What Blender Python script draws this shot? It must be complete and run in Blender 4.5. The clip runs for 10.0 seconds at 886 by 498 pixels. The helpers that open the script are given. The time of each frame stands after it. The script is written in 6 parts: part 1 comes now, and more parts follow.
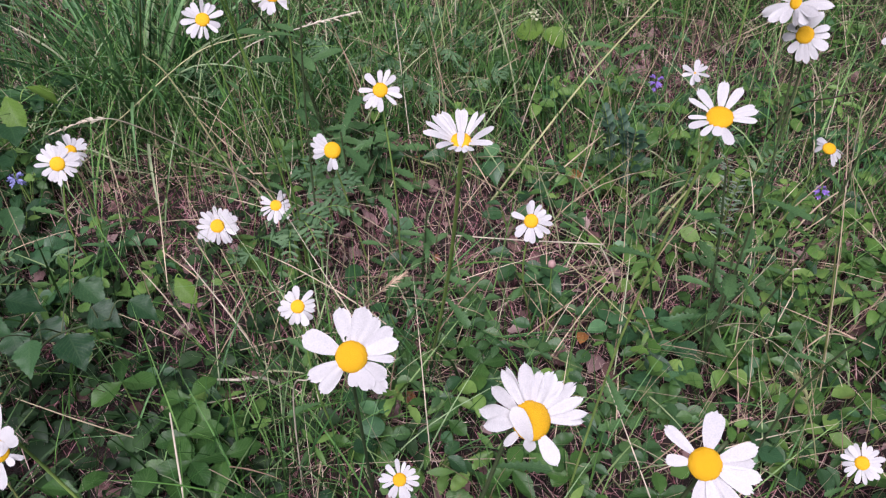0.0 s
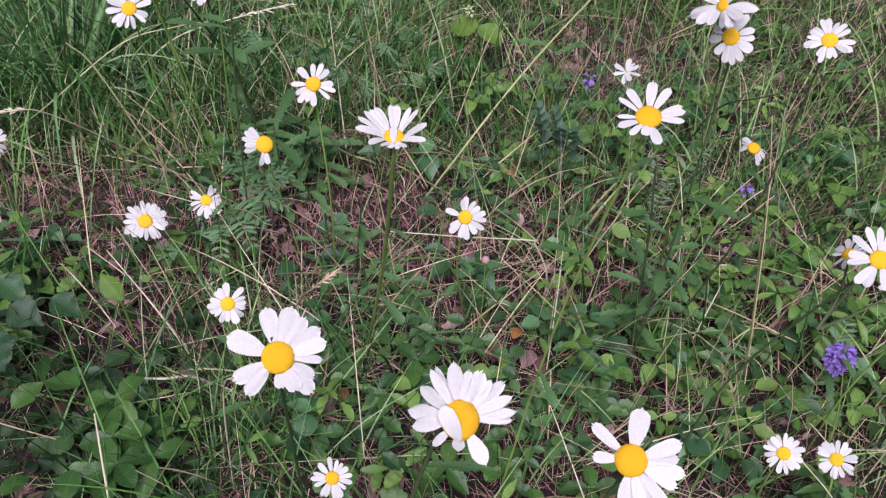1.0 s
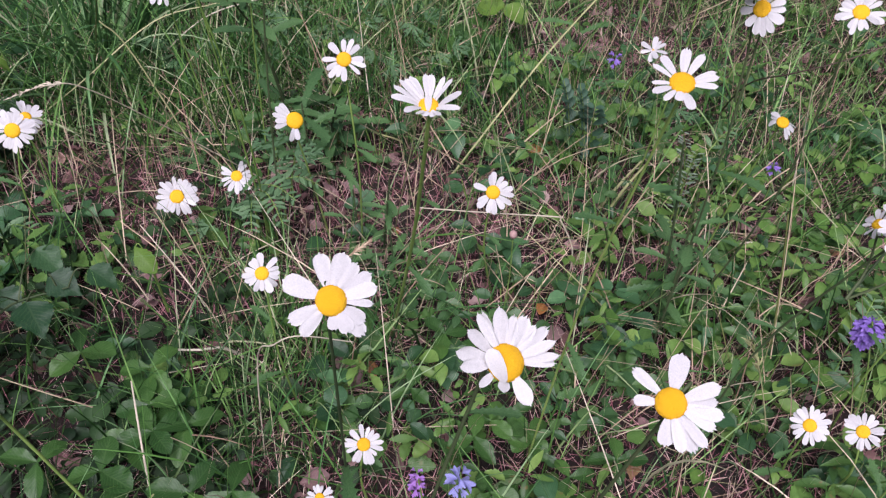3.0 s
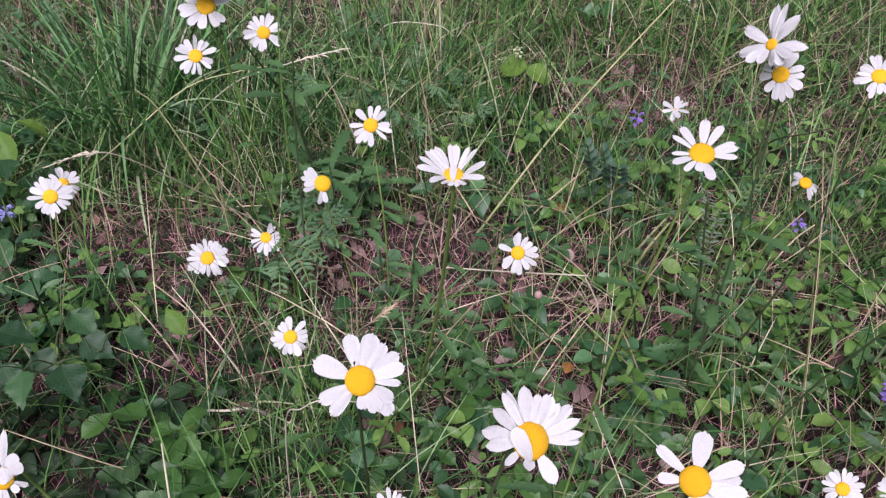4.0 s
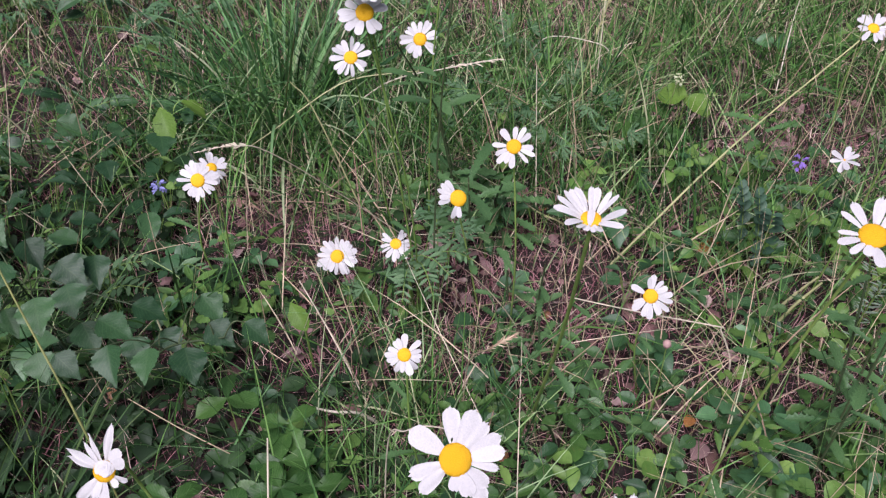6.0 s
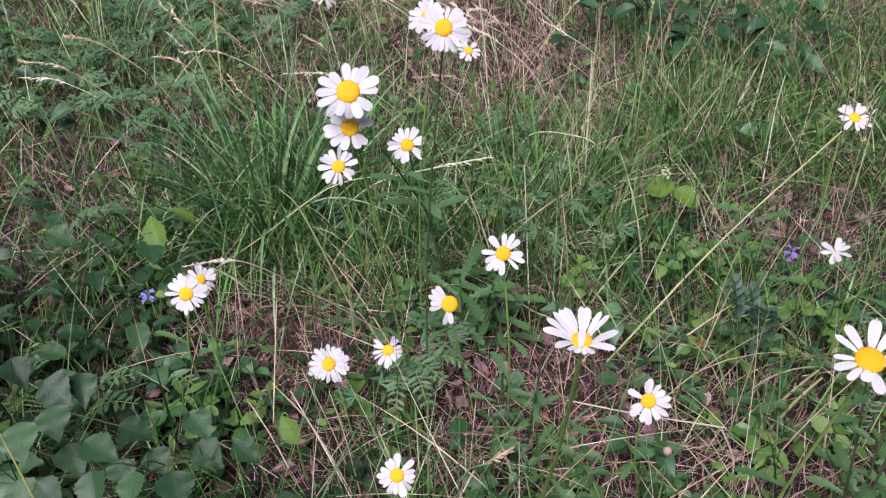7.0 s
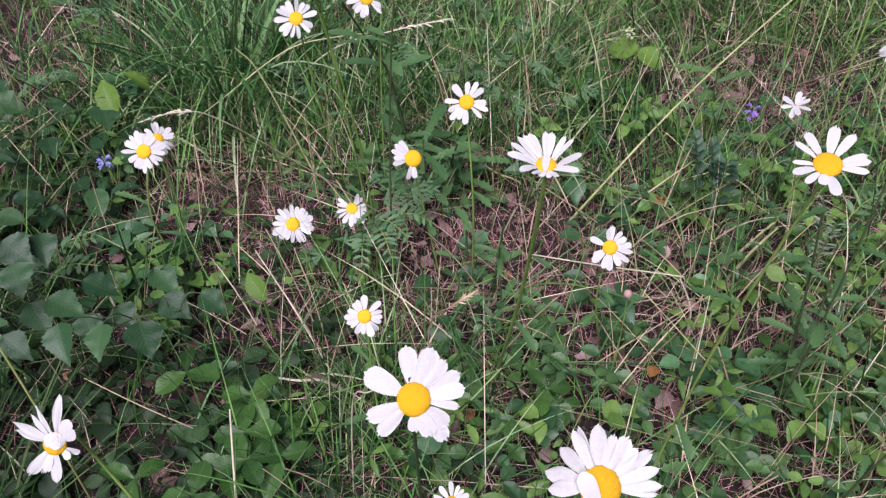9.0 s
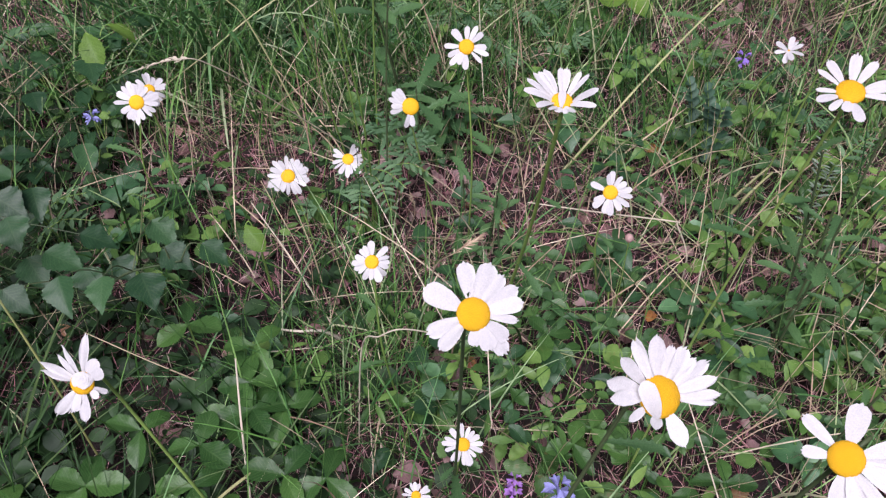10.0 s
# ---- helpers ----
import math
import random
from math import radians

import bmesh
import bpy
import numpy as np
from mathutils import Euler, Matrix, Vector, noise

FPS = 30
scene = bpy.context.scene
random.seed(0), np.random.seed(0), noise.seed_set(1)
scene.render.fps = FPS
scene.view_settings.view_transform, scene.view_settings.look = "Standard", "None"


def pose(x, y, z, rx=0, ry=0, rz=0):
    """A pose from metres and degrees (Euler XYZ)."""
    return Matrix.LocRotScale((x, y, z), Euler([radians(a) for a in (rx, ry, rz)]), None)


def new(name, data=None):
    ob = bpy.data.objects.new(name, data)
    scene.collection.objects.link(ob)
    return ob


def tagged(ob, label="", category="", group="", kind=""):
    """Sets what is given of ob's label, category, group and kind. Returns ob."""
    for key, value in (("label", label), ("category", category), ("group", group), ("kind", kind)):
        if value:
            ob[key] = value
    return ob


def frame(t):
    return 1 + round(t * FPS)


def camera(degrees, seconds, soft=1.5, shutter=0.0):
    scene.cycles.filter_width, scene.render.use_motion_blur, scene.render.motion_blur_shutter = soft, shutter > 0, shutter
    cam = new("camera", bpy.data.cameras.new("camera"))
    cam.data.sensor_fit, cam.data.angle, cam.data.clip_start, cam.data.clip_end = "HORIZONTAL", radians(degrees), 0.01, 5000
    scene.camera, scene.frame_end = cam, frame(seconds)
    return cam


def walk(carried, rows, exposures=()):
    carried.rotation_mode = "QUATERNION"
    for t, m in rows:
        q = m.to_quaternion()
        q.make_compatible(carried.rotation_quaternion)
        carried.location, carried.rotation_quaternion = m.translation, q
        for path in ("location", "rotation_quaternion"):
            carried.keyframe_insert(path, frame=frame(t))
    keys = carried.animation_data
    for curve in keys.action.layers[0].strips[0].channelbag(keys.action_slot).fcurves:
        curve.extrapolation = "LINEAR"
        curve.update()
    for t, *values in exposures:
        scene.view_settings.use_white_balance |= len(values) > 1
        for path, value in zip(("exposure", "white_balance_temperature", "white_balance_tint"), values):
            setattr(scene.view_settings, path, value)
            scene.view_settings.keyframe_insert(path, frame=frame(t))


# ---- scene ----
cam = camera(55.2, 10.0, soft=1.3)
PATH = [
    (0.0, 0.0, 0.0, 0.86, 47.0, 0.0, 0.0),
    (0.2, 0.0009, -0.0037, 0.8545, 47.5, -0.31, 0.03),
    (0.5, 0.0013, -0.0074, 0.8552, 47.2, -1.62, -1.0),
    (0.7, -0.0015, 0.0014, 0.8528, 47.53, -3.06, -2.42),
    (1.0, 0.0029, 0.0029, 0.8594, 46.73, -2.99, -3.07),
    (1.2, 0.0053, -0.0, 0.861, 46.19, -2.68, -2.73),
    (1.5, 0.004, -0.0057, 0.8571, 46.88, -4.86, -3.67),
    (1.8, -0.002, -0.0048, 0.8575, 45.94, -4.93, -4.18),
    (2.0, -0.0049, -0.0055, 0.8584, 45.79, -5.06, -4.24),
    (2.3, -0.0035, -0.0101, 0.854, 46.11, -3.9, -3.23),
    (2.5, -0.006, -0.0113, 0.8524, 46.0, -3.22, -2.56),
    (2.7, -0.0087, -0.0134, 0.8539, 45.8, -2.78, -2.33),
    (3.8, -0.0083, -0.0159, 0.8643, 47.82, -1.1, -1.15),
    (4.0, -0.009, -0.0147, 0.872, 49.2, -0.83, -0.98),
    (4.2, -0.0123, -0.0187, 0.8732, 48.8, -1.05, 0.07),
    (4.5, -0.0148, -0.0205, 0.8639, 46.57, -0.64, 1.65),
    (4.8, -0.0134, -0.0104, 0.8518, 45.13, -0.35, 2.0),
    (5.0, -0.017, -0.0064, 0.8516, 43.98, -0.86, 4.12),
    (5.3, -0.017, 0.0055, 0.8586, 45.33, -0.29, 7.64),
    (5.5, -0.0162, 0.0121, 0.8634, 46.66, -0.47, 9.38),
    (5.7, -0.0126, 0.0145, 0.8699, 47.93, -0.8, 10.99),
    (6.8, -0.0015, 0.0492, 0.8831, 52.61, 0.22, 8.8),
    (7.0, -0.0056, 0.0499, 0.893, 54.58, 0.59, 9.41),
    (7.2, -0.0055, 0.0517, 0.8933, 55.72, 0.6, 9.07),
    (7.5, -0.0006, 0.0559, 0.8951, 56.73, 0.57, 8.0),
    (7.8, -0.0016, 0.0577, 0.8953, 56.08, 0.05, 7.07),
    (8.0, 0.0009, 0.0574, 0.8953, 55.87, 0.18, 6.89),
    (8.2, 0.0032, 0.0546, 0.8906, 55.8, -0.06, 6.46),
    (8.5, 0.0126, 0.0492, 0.8837, 53.22, -0.03, 4.65),
    (8.7, 0.0096, 0.0424, 0.8734, 50.41, 1.39, 5.37),
    (9.0, -0.0033, 0.0229, 0.8563, 47.29, -0.33, 6.91),
    (9.2, -0.0263, 0.0082, 0.8444, 44.92, -1.16, 9.94),
    (9.5, -0.0401, 0.0013, 0.837, 42.96, 0.2, 11.4),
    (9.8, -0.0361, 0.0077, 0.8353, 43.4, -0.34, 8.5),
    (10.0, -0.0307, 0.0095, 0.8429, 44.77, -0.81, 5.09),
]
walk(cam, [(t, pose(x, y, z, rx, ry, rz)) for t, x, y, z, rx, ry, rz in PATH], [(0.0, 0.29, 6100, 28.0), (5.5, 0.31, 6100, 28.0), (7.0, 0.40, 6100, 28.0), (8.5, 0.40, 6100, 28.0), (10.0, 0.36, 6100, 28.0)])

# ---- light: open shade under a bright cloudy sky ----
world = bpy.data.worlds.new("sky")
scene.world = world
world.use_nodes = True
wn = world.node_tree
sky = wn.nodes.new("ShaderNodeTexSky")
sky.sky_type, sky.sun_disc = "NISHITA", False
sky.sun_elevation, sky.sun_rotation = radians(58), radians(192)
sky.air_density, sky.dust_density, sky.ozone_density = 1.0, 3.0, 1.0
wn.links.new(sky.outputs[0], wn.nodes["Background"].inputs[0])
wn.nodes["Background"].inputs[1].default_value = 0.03
sun_data = bpy.data.lights.new("sun", "SUN")
sun_data.energy, sun_data.angle, sun_data.color = 4.6, radians(44), (1.0, 0.975, 0.95)
sun = new("sun", sun_data)
sun.matrix_world = pose(0, 0, 5, 32, 0, -12)

# ---- materials ----


def nodes_of(name):
    m = bpy.data.materials.new(name)
    m.use_nodes = True
    return m, m.node_tree, m.node_tree.nodes["Principled BSDF"]


def add(tree, kind, **values):
    n = tree.nodes.new(kind)
    for key, v in values.items():
        n.inputs[key.replace("_", " ")].default_value = v
    return n


def ramp(tree, source, stops):
    r = tree.nodes.new("ShaderNodeValToRGB")
    while len(r.color_ramp.elements) < len(stops):
        r.color_ramp.elements.new(0.5)
    for e, (at, col) in zip(r.color_ramp.elements, stops):
        e.position, e.color = at, (*col, 1)
    tree.links.new(source, r.inputs[0])
    return r.outputs[0]


def mixed(tree, kind, fac, a, b):
    m = tree.nodes.new("ShaderNodeMix")
    m.data_type, m.blend_type = "RGBA", kind
    if isinstance(fac, float):
        m.inputs[0].default_value = fac
    else:
        tree.links.new(fac, m.inputs[0])
    for socket, v in ((m.inputs[6], a), (m.inputs[7], b)):
        if isinstance(v, tuple):
            socket.default_value = (*v, 1)
        else:
            tree.links.new(v, socket)
    return m.outputs[2]


def plant_material(name, stops, rough=0.5, through_light=0.18, island=True, veins=0.0, grain=180.0, bump=0.25, spots=0.0, mottle=0.5, gloss=0.2):
    """A leaf: its colour varies from piece to piece, over each piece in blotches, and along fine veins."""
    m, t, p = nodes_of(name)
    if island:
        rnd = t.nodes.new("ShaderNodeNewGeometry").outputs["Random Per Island"]
    else:
        rnd = t.nodes.new("ShaderNodeObjectInfo").outputs["Random"]
    col = ramp(t, rnd, stops)
    tex = t.nodes.new("ShaderNodeTexCoord")
    big = add(t, "ShaderNodeTexNoise", Scale=35.0, Detail=3.0)
    fine = add(t, "ShaderNodeTexNoise", Scale=grain, Detail=4.0, Roughness=0.7)
    t.links.new(tex.outputs["Object"], big.inputs["Vector"])
    t.links.new(tex.outputs["Object"], fine.inputs["Vector"])
    col = mixed(t, "MULTIPLY", 1.5 * mottle, col, ramp(t, big.outputs[0], [(0.3, (0.62, 0.66, 0.6)), (0.7, (1.25, 1.2, 1.15))]))
    col = mixed(t, "MULTIPLY", mottle, col, ramp(t, fine.outputs[0], [(0.3, (0.7, 0.7, 0.7)), (0.7, (1.2, 1.2, 1.2))]))
    if spots:
        brown = add(t, "ShaderNodeTexNoise", Scale=90.0, Detail=2.0)
        t.links.new(tex.outputs["Object"], brown.inputs["Vector"])
        col = mixed(t, "MIX", ramp(t, brown.outputs[0], [(0.66, (0, 0, 0)), (0.74, (spots, spots, spots))]), col, (0.20, 0.11, 0.05))
    height = fine.outputs[0]
    if veins:
        uv = t.nodes.new("ShaderNodeUVMap")
        sep = t.nodes.new("ShaderNodeSeparateXYZ")
        t.links.new(uv.outputs[0], sep.inputs[0])
        off = t.nodes.new("ShaderNodeMath")
        off.operation = "SUBTRACT"
        off.inputs[1].default_value = 0.5
        t.links.new(sep.outputs[0], off.inputs[0])
        away = t.nodes.new("ShaderNodeMath")
        away.operation = "ABSOLUTE"
        t.links.new(off.outputs[0], away.inputs[0])
        slant = t.nodes.new("ShaderNodeMath")
        slant.operation = "MULTIPLY_ADD"
        slant.inputs[1].default_value = -0.7
        t.links.new(away.outputs[0], slant.inputs[0])
        t.links.new(sep.outputs[1], slant.inputs[2])
        saw = t.nodes.new("ShaderNodeMath")
        saw.operation = "PINGPONG"
        saw.inputs[1].default_value = 0.055
        t.links.new(slant.outputs[0], saw.inputs[0])
        line = ramp(t, saw.outputs[0], [(0.0, (1, 1, 1)), (0.02, (0, 0, 0))])
        mid = ramp(t, away.outputs[0], [(0.0, (1, 1, 1)), (0.035, (0, 0, 0))])
        both = mixed(t, "LIGHTEN", 1.0, line, mid)
        scaled = mixed(t, "MULTIPLY", 1.0, both, (veins, veins, veins))
        col = mixed(t, "MIX", scaled, col, (0.20, 0.30, 0.12))
        height = mixed(t, "SUBTRACT", 0.6, fine.outputs[0], both)
    b = add(t, "ShaderNodeBump", Strength=bump, Distance=0.0006)
    t.links.new(height, b.inputs["Height"])
    t.links.new(b.outputs[0], p.inputs["Normal"])
    t.links.new(col, p.inputs["Base Color"])
    p.inputs["Roughness"].default_value = rough
    p.inputs["Specular IOR Level"].default_value = gloss
    if through_light:
        tr = t.nodes.new("ShaderNodeBsdfTranslucent")
        t.links.new(col, tr.inputs["Color"])
        mx = t.nodes.new("ShaderNodeMixShader")
        mx.inputs[0].default_value = through_light
        t.links.new(p.outputs[0], mx.inputs[1])
        t.links.new(tr.outputs[0], mx.inputs[2])
        t.links.new(mx.outputs[0], t.nodes["Material Output"].inputs[0])
    return m


GRASS = plant_material("grass_blade", [(0.0, (0.014, 0.05, 0.014)), (0.3, (0.046, 0.13, 0.03)), (0.6, (0.105, 0.25, 0.06)), (0.82, (0.20, 0.37, 0.115)), (0.94, (0.36, 0.48, 0.24)), (1.0, (0.60, 0.58, 0.40))], rough=0.42, grain=400.0)
BLEACHED = plant_material("bleached_straw", [(0.0, (0.62, 0.55, 0.44)), (1.0, (0.74, 0.68, 0.58))], rough=0.6, through_light=0.1, island=False, grain=500.0)
BRIGHT_GRASS = plant_material("tussock_blade", [(0.0, (0.014, 0.052, 0.018)), (0.35, (0.044, 0.13, 0.042)), (0.7, (0.105, 0.26, 0.088)), (0.9, (0.22, 0.40, 0.18)), (1.0, (0.50, 0.52, 0.36))], rough=0.4, grain=400.0, gloss=0.3)
STRAW = plant_material("dry_straw", [(0.0, (0.297, 0.2, 0.147)), (0.4, (0.484, 0.367, 0.263)), (0.8, (0.616, 0.504, 0.367)), (1.0, (0.814, 0.714, 0.567))], rough=0.55, through_light=0.15, grain=500.0)
NEEDLE = plant_material("dry_needle", [(0.0, (0.022, 0.008, 0.011)), (0.22, (0.15, 0.048, 0.06)), (0.45, (0.43, 0.185, 0.225)), (0.8, (0.66, 0.38, 0.40)), (1.0, (0.84, 0.69, 0.62))], rough=0.6, through_light=0.12, grain=500.0)
FALLEN = plant_material("fallen_straw", [(0.0, (0.26, 0.29, 0.13)), (0.3, (0.38, 0.35, 0.20)), (0.7, (0.52, 0.42, 0.31)), (1.0, (0.72, 0.63, 0.52))], rough=0.5, through_light=0.1, grain=500.0)
DEAD_LEAF = plant_material("dead_leaf", [(0.0, (0.10, 0.045, 0.048)), (0.5, (0.26, 0.14, 0.15)), (0.85, (0.40, 0.27, 0.28)), (0.97, (0.44, 0.32, 0.30)), (1.0, (0.42, 0.19, 0.07))], rough=0.55, through_light=0.15, veins=0.25, grain=220.0)
LEAF = plant_material("herb_leaf", [(0.0, (0.0285, 0.0795, 0.0218)), (0.35, (0.0612, 0.144, 0.0336)), (0.7, (0.102, 0.209, 0.0487)), (1.0, (0.168, 0.286, 0.0714))], rough=0.42, through_light=0.2, veins=0.15, spots=0.5, gloss=0.32)
BLUE_LEAF = plant_material("dull_leaf", [(0.0, (0.0264, 0.085, 0.036)), (0.6, (0.0528, 0.15, 0.06)), (1.0, (0.0924, 0.215, 0.092))], rough=0.45, through_light=0.18, veins=0.12, gloss=0.5)
BIRCH_LEAF = plant_material("birch_leaf", [(0.0, (0.0156, 0.0546, 0.0225)), (0.6, (0.0296, 0.088, 0.0345)), (1.0, (0.0515, 0.128, 0.0495))], rough=0.42, through_light=0.18, island=False, veins=0.10, gloss=0.36)
BERRY_LEAF = plant_material("berry_leaf", [(0.0, (0.0187, 0.066, 0.015)), (0.5, (0.0351, 0.101, 0.0225)), (1.0, (0.0608, 0.15, 0.0315))], rough=0.38, through_light=0.18, island=False, veins=0.16, spots=0.3, gloss=0.38)
LIME_LEAF = plant_material("lime_leaf", [(0.0, (0.075, 0.16, 0.024)), (1.0, (0.115, 0.215, 0.036))], rough=0.45, island=False, veins=0.15)
STEM = plant_material("daisy_stem", [(0.0, (0.13, 0.235, 0.055)), (1.0, (0.22, 0.33, 0.09))], rough=0.5, through_light=0.0, island=False, grain=500.0)
DARK_STEM = plant_material("dark_stem", [(0.0, (0.04, 0.065, 0.032)), (1.0, (0.07, 0.095, 0.045))], rough=0.5, through_light=0.0, island=False, grain=500.0)
DAISY_LEAF = plant_material("daisy_leaf", [(0.0, (0.0484, 0.125, 0.044)), (1.0, (0.088, 0.195, 0.068))], rough=0.42, island=False, veins=0.2, gloss=0.45)
PETAL = plant_material("petal", [(0.0, (0.56, 0.555, 0.575)), (1.0, (0.65, 0.65, 0.665))], rough=0.55, through_light=0.2, island=False, grain=250.0, bump=0.14, mottle=0.24)
DISC = plant_material("disc", [(0.0, (0.74, 0.405, 0.008)), (1.0, (0.83, 0.475, 0.012))], rough=0.6, through_light=0.0, island=False, grain=900.0, bump=0.6)
VETCH = plant_material("vetch_flower", [(0.0, (0.21, 0.14, 0.58)), (0.6, (0.36, 0.23, 0.70)), (1.0, (0.52, 0.27, 0.66))], rough=0.5, through_light=0.25, grain=300.0)
PINK = plant_material("pink_bud", [(0.0, (0.50, 0.30, 0.30)), (1.0, (0.62, 0.42, 0.40))], rough=0.6, through_light=0.2, grain=500.0)


def soil_material():
    m, t, p = nodes_of("soil")
    tex = t.nodes.new("ShaderNodeTexCoord")
    a = add(t, "ShaderNodeTexNoise", Scale=7.0, Detail=6.0)
    b = add(t, "ShaderNodeTexNoise", Scale=120.0, Detail=5.0, Roughness=0.7)
    for n in (a, b):
        t.links.new(tex.outputs["Object"], n.inputs["Vector"])
    # near-black tones put the shade between plants into the soil colour
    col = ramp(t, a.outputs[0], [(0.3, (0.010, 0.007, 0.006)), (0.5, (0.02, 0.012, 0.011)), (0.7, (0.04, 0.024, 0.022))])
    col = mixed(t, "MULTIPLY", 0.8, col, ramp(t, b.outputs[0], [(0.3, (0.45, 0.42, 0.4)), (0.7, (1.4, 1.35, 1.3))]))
    t.links.new(col, p.inputs["Base Color"])
    p.inputs["Roughness"].default_value = 0.9
    bm = add(t, "ShaderNodeBump", Strength=0.9, Distance=0.008)
    t.links.new(b.outputs[0], bm.inputs["Height"])
    t.links.new(bm.outputs[0], p.inputs["Normal"])
    return m


SOIL = soil_material()

# ---- geometry helpers ----
RNG = np.random.default_rng(7)


def ground_z(x, y):
    """Height of the turf: low hummocks that die out far off."""
    x, y = np.asarray(x, float), np.asarray(y, float)
    h = 0.012 * np.sin(5.1 * x + 1.3) * np.cos(4.3 * y + 0.4) + 0.007 * np.sin(11.7 * x - 7.9 * y) + 0.004 * np.sin(23 * y + 17 * x + 2)
    return h * np.exp(-((x / 6) ** 2 + ((y - 1) / 6) ** 2))


def mesh_from(name, verts, faces, mat, uv=None, smooth=True):
    """A mesh out of arrays: verts (n, 3), faces (m, 4) or (m, 3), uv per vertex."""
    me = bpy.data.meshes.new(name)
    faces = np.asarray(faces, np.int32)
    k = faces.shape[1]
    me.vertices.add(len(verts))
    me.vertices.foreach_set("co", np.asarray(verts, np.float32).ravel())
    me.loops.add(faces.size)
    me.loops.foreach_set("vertex_index", faces.ravel())
    me.polygons.add(len(faces))
    me.polygons.foreach_set("loop_start", np.arange(0, faces.size, k, dtype=np.int32))
    me.polygons.foreach_set("use_smooth", np.full(len(faces), smooth))
    if uv is not None:
        layer = me.uv_layers.new(name="UVMap")
        layer.data.foreach_set("uv", np.asarray(uv, np.float32)[faces.ravel()].ravel())
    me.materials.append(mat)
    me.update(calc_edges=True)
    me.validate()
    return me


def unit(v):
    v = np.asarray(v, float)
    return v / (np.linalg.norm(v, axis=-1, keepdims=True) + 1e-12)


def grid_faces(rows, cols):
    i, j = np.meshgrid(np.arange(rows - 1), np.arange(cols - 1), indexing="ij")
    a = (i * cols + j).ravel()
    return np.stack([a, a + 1, a + cols + 1, a + cols], 1)


def many(template_faces, n, per):
    return (template_faces[None] + (np.arange(n) * per)[:, None, None]).reshape(-1, template_faces.shape[1])


def ribbons(path, width, side, fold=0.25, cols=3):
    """Blades along paths (n, k, 3) with widths (n, k), creased along the middle. Returns verts, faces, uv."""
    n, k, _ = path.shape
    along = unit(np.gradient(path, axis=1))
    sd = unit(side[:, None, :] - (along * side[:, None, :]).sum(-1, keepdims=True) * along)
    nr = np.cross(sd, along)
    u = np.linspace(-1, 1, cols)
    v = path[:, :, None] + sd[:, :, None] * (u[None, None, :, None] * width[:, :, None, None] / 2)
    v = v + nr[:, :, None] * ((np.abs(u) * fold)[None, None, :, None] * width[:, :, None, None])
    uv = np.stack(np.meshgrid(np.linspace(0, 1, k), np.linspace(0, 1, cols), indexing="ij")[::-1], -1)
    return v.reshape(-1, 3), many(grid_faces(k, cols), n, k * cols), np.tile(uv.reshape(-1, 2), (n, 1))


def leaf_arrays(base, along, normal, length, width, outline, fold=0.25, curl=0.2, cols=3, wave=0.0):
    """Leaves (n): outline is the half width at even steps from stalk to tip. Returns verts, faces, uv."""
    n, k = len(base), len(outline)
    d = unit(along)
    nr = unit(normal - (normal * d).sum(-1, keepdims=True) * d)
    sd = np.cross(d, nr)
    v = np.linspace(0, 1, k)
    u = np.linspace(-1, 1, cols)
    o = np.asarray(outline, float)
    length, width = np.broadcast_to(length, n), np.broadcast_to(width, n)
    curl, fold = np.broadcast_to(curl, n), np.broadcast_to(fold, n)
    p = base[:, None, None] + d[:, None, None] * (v[None, :, None, None] * length[:, None, None, None])
    p = p + sd[:, None, None] * ((o[:, None] * u[None, :])[None, :, :, None] * width[:, None, None, None] / 2)
    lift = fold[:, None, None] * np.abs(u)[None, None] * o[None, :, None] * width[:, None, None] / 2
    lift = lift - (curl * length)[:, None, None] * (v ** 2)[None, :, None]
    if wave:
        lift = lift + wave * width[:, None, None] * np.sin(v * 19 + base[:, 0, None] * 900)[:, :, None] * (u ** 2)[None, None]
    p = p + nr[:, None, None] * lift[..., None]
    uv = np.stack(np.meshgrid(v, (u + 1) / 2, indexing="ij")[::-1], -1)
    return p.reshape(-1, 3), many(grid_faces(k, cols), n, k * cols), np.tile(uv.reshape(-1, 2), (n, 1))


def joined(*sets):
    vs, fs, us, at = [], [], [], 0
    for v, f, u in sets:
        vs.append(v), fs.append(f + at), us.append(u)
        at += len(v)
    return np.concatenate(vs), np.concatenate(fs), np.concatenate(us)


def tube_arrays(path, radius, sides=7):
    """A round stalk along a path (k, 3) with radii (k)."""
    path = np.asarray(path, float)
    k = len(path)
    t = unit(np.gradient(path, axis=0))
    ref = np.where(np.abs(t[:, 2:3]) > 0.9, np.array([[1.0, 0, 0]]), np.array([[0, 0, 1.0]]))
    a = unit(np.cross(t, ref))
    b = np.cross(t, a)
    ang = np.linspace(0, 2 * np.pi, sides + 1)
    r = np.broadcast_to(radius, k)
    v = path[:, None] + (a[:, None] * np.cos(ang)[None, :, None] + b[:, None] * np.sin(ang)[None, :, None]) * r[:, None, None]
    uv = np.stack(np.meshgrid(np.linspace(0, 1, k), np.linspace(0, 1, sides + 1), indexing="ij")[::-1], -1)
    return v.reshape(-1, 3), grid_faces(k, sides + 1), uv.reshape(-1, 2)


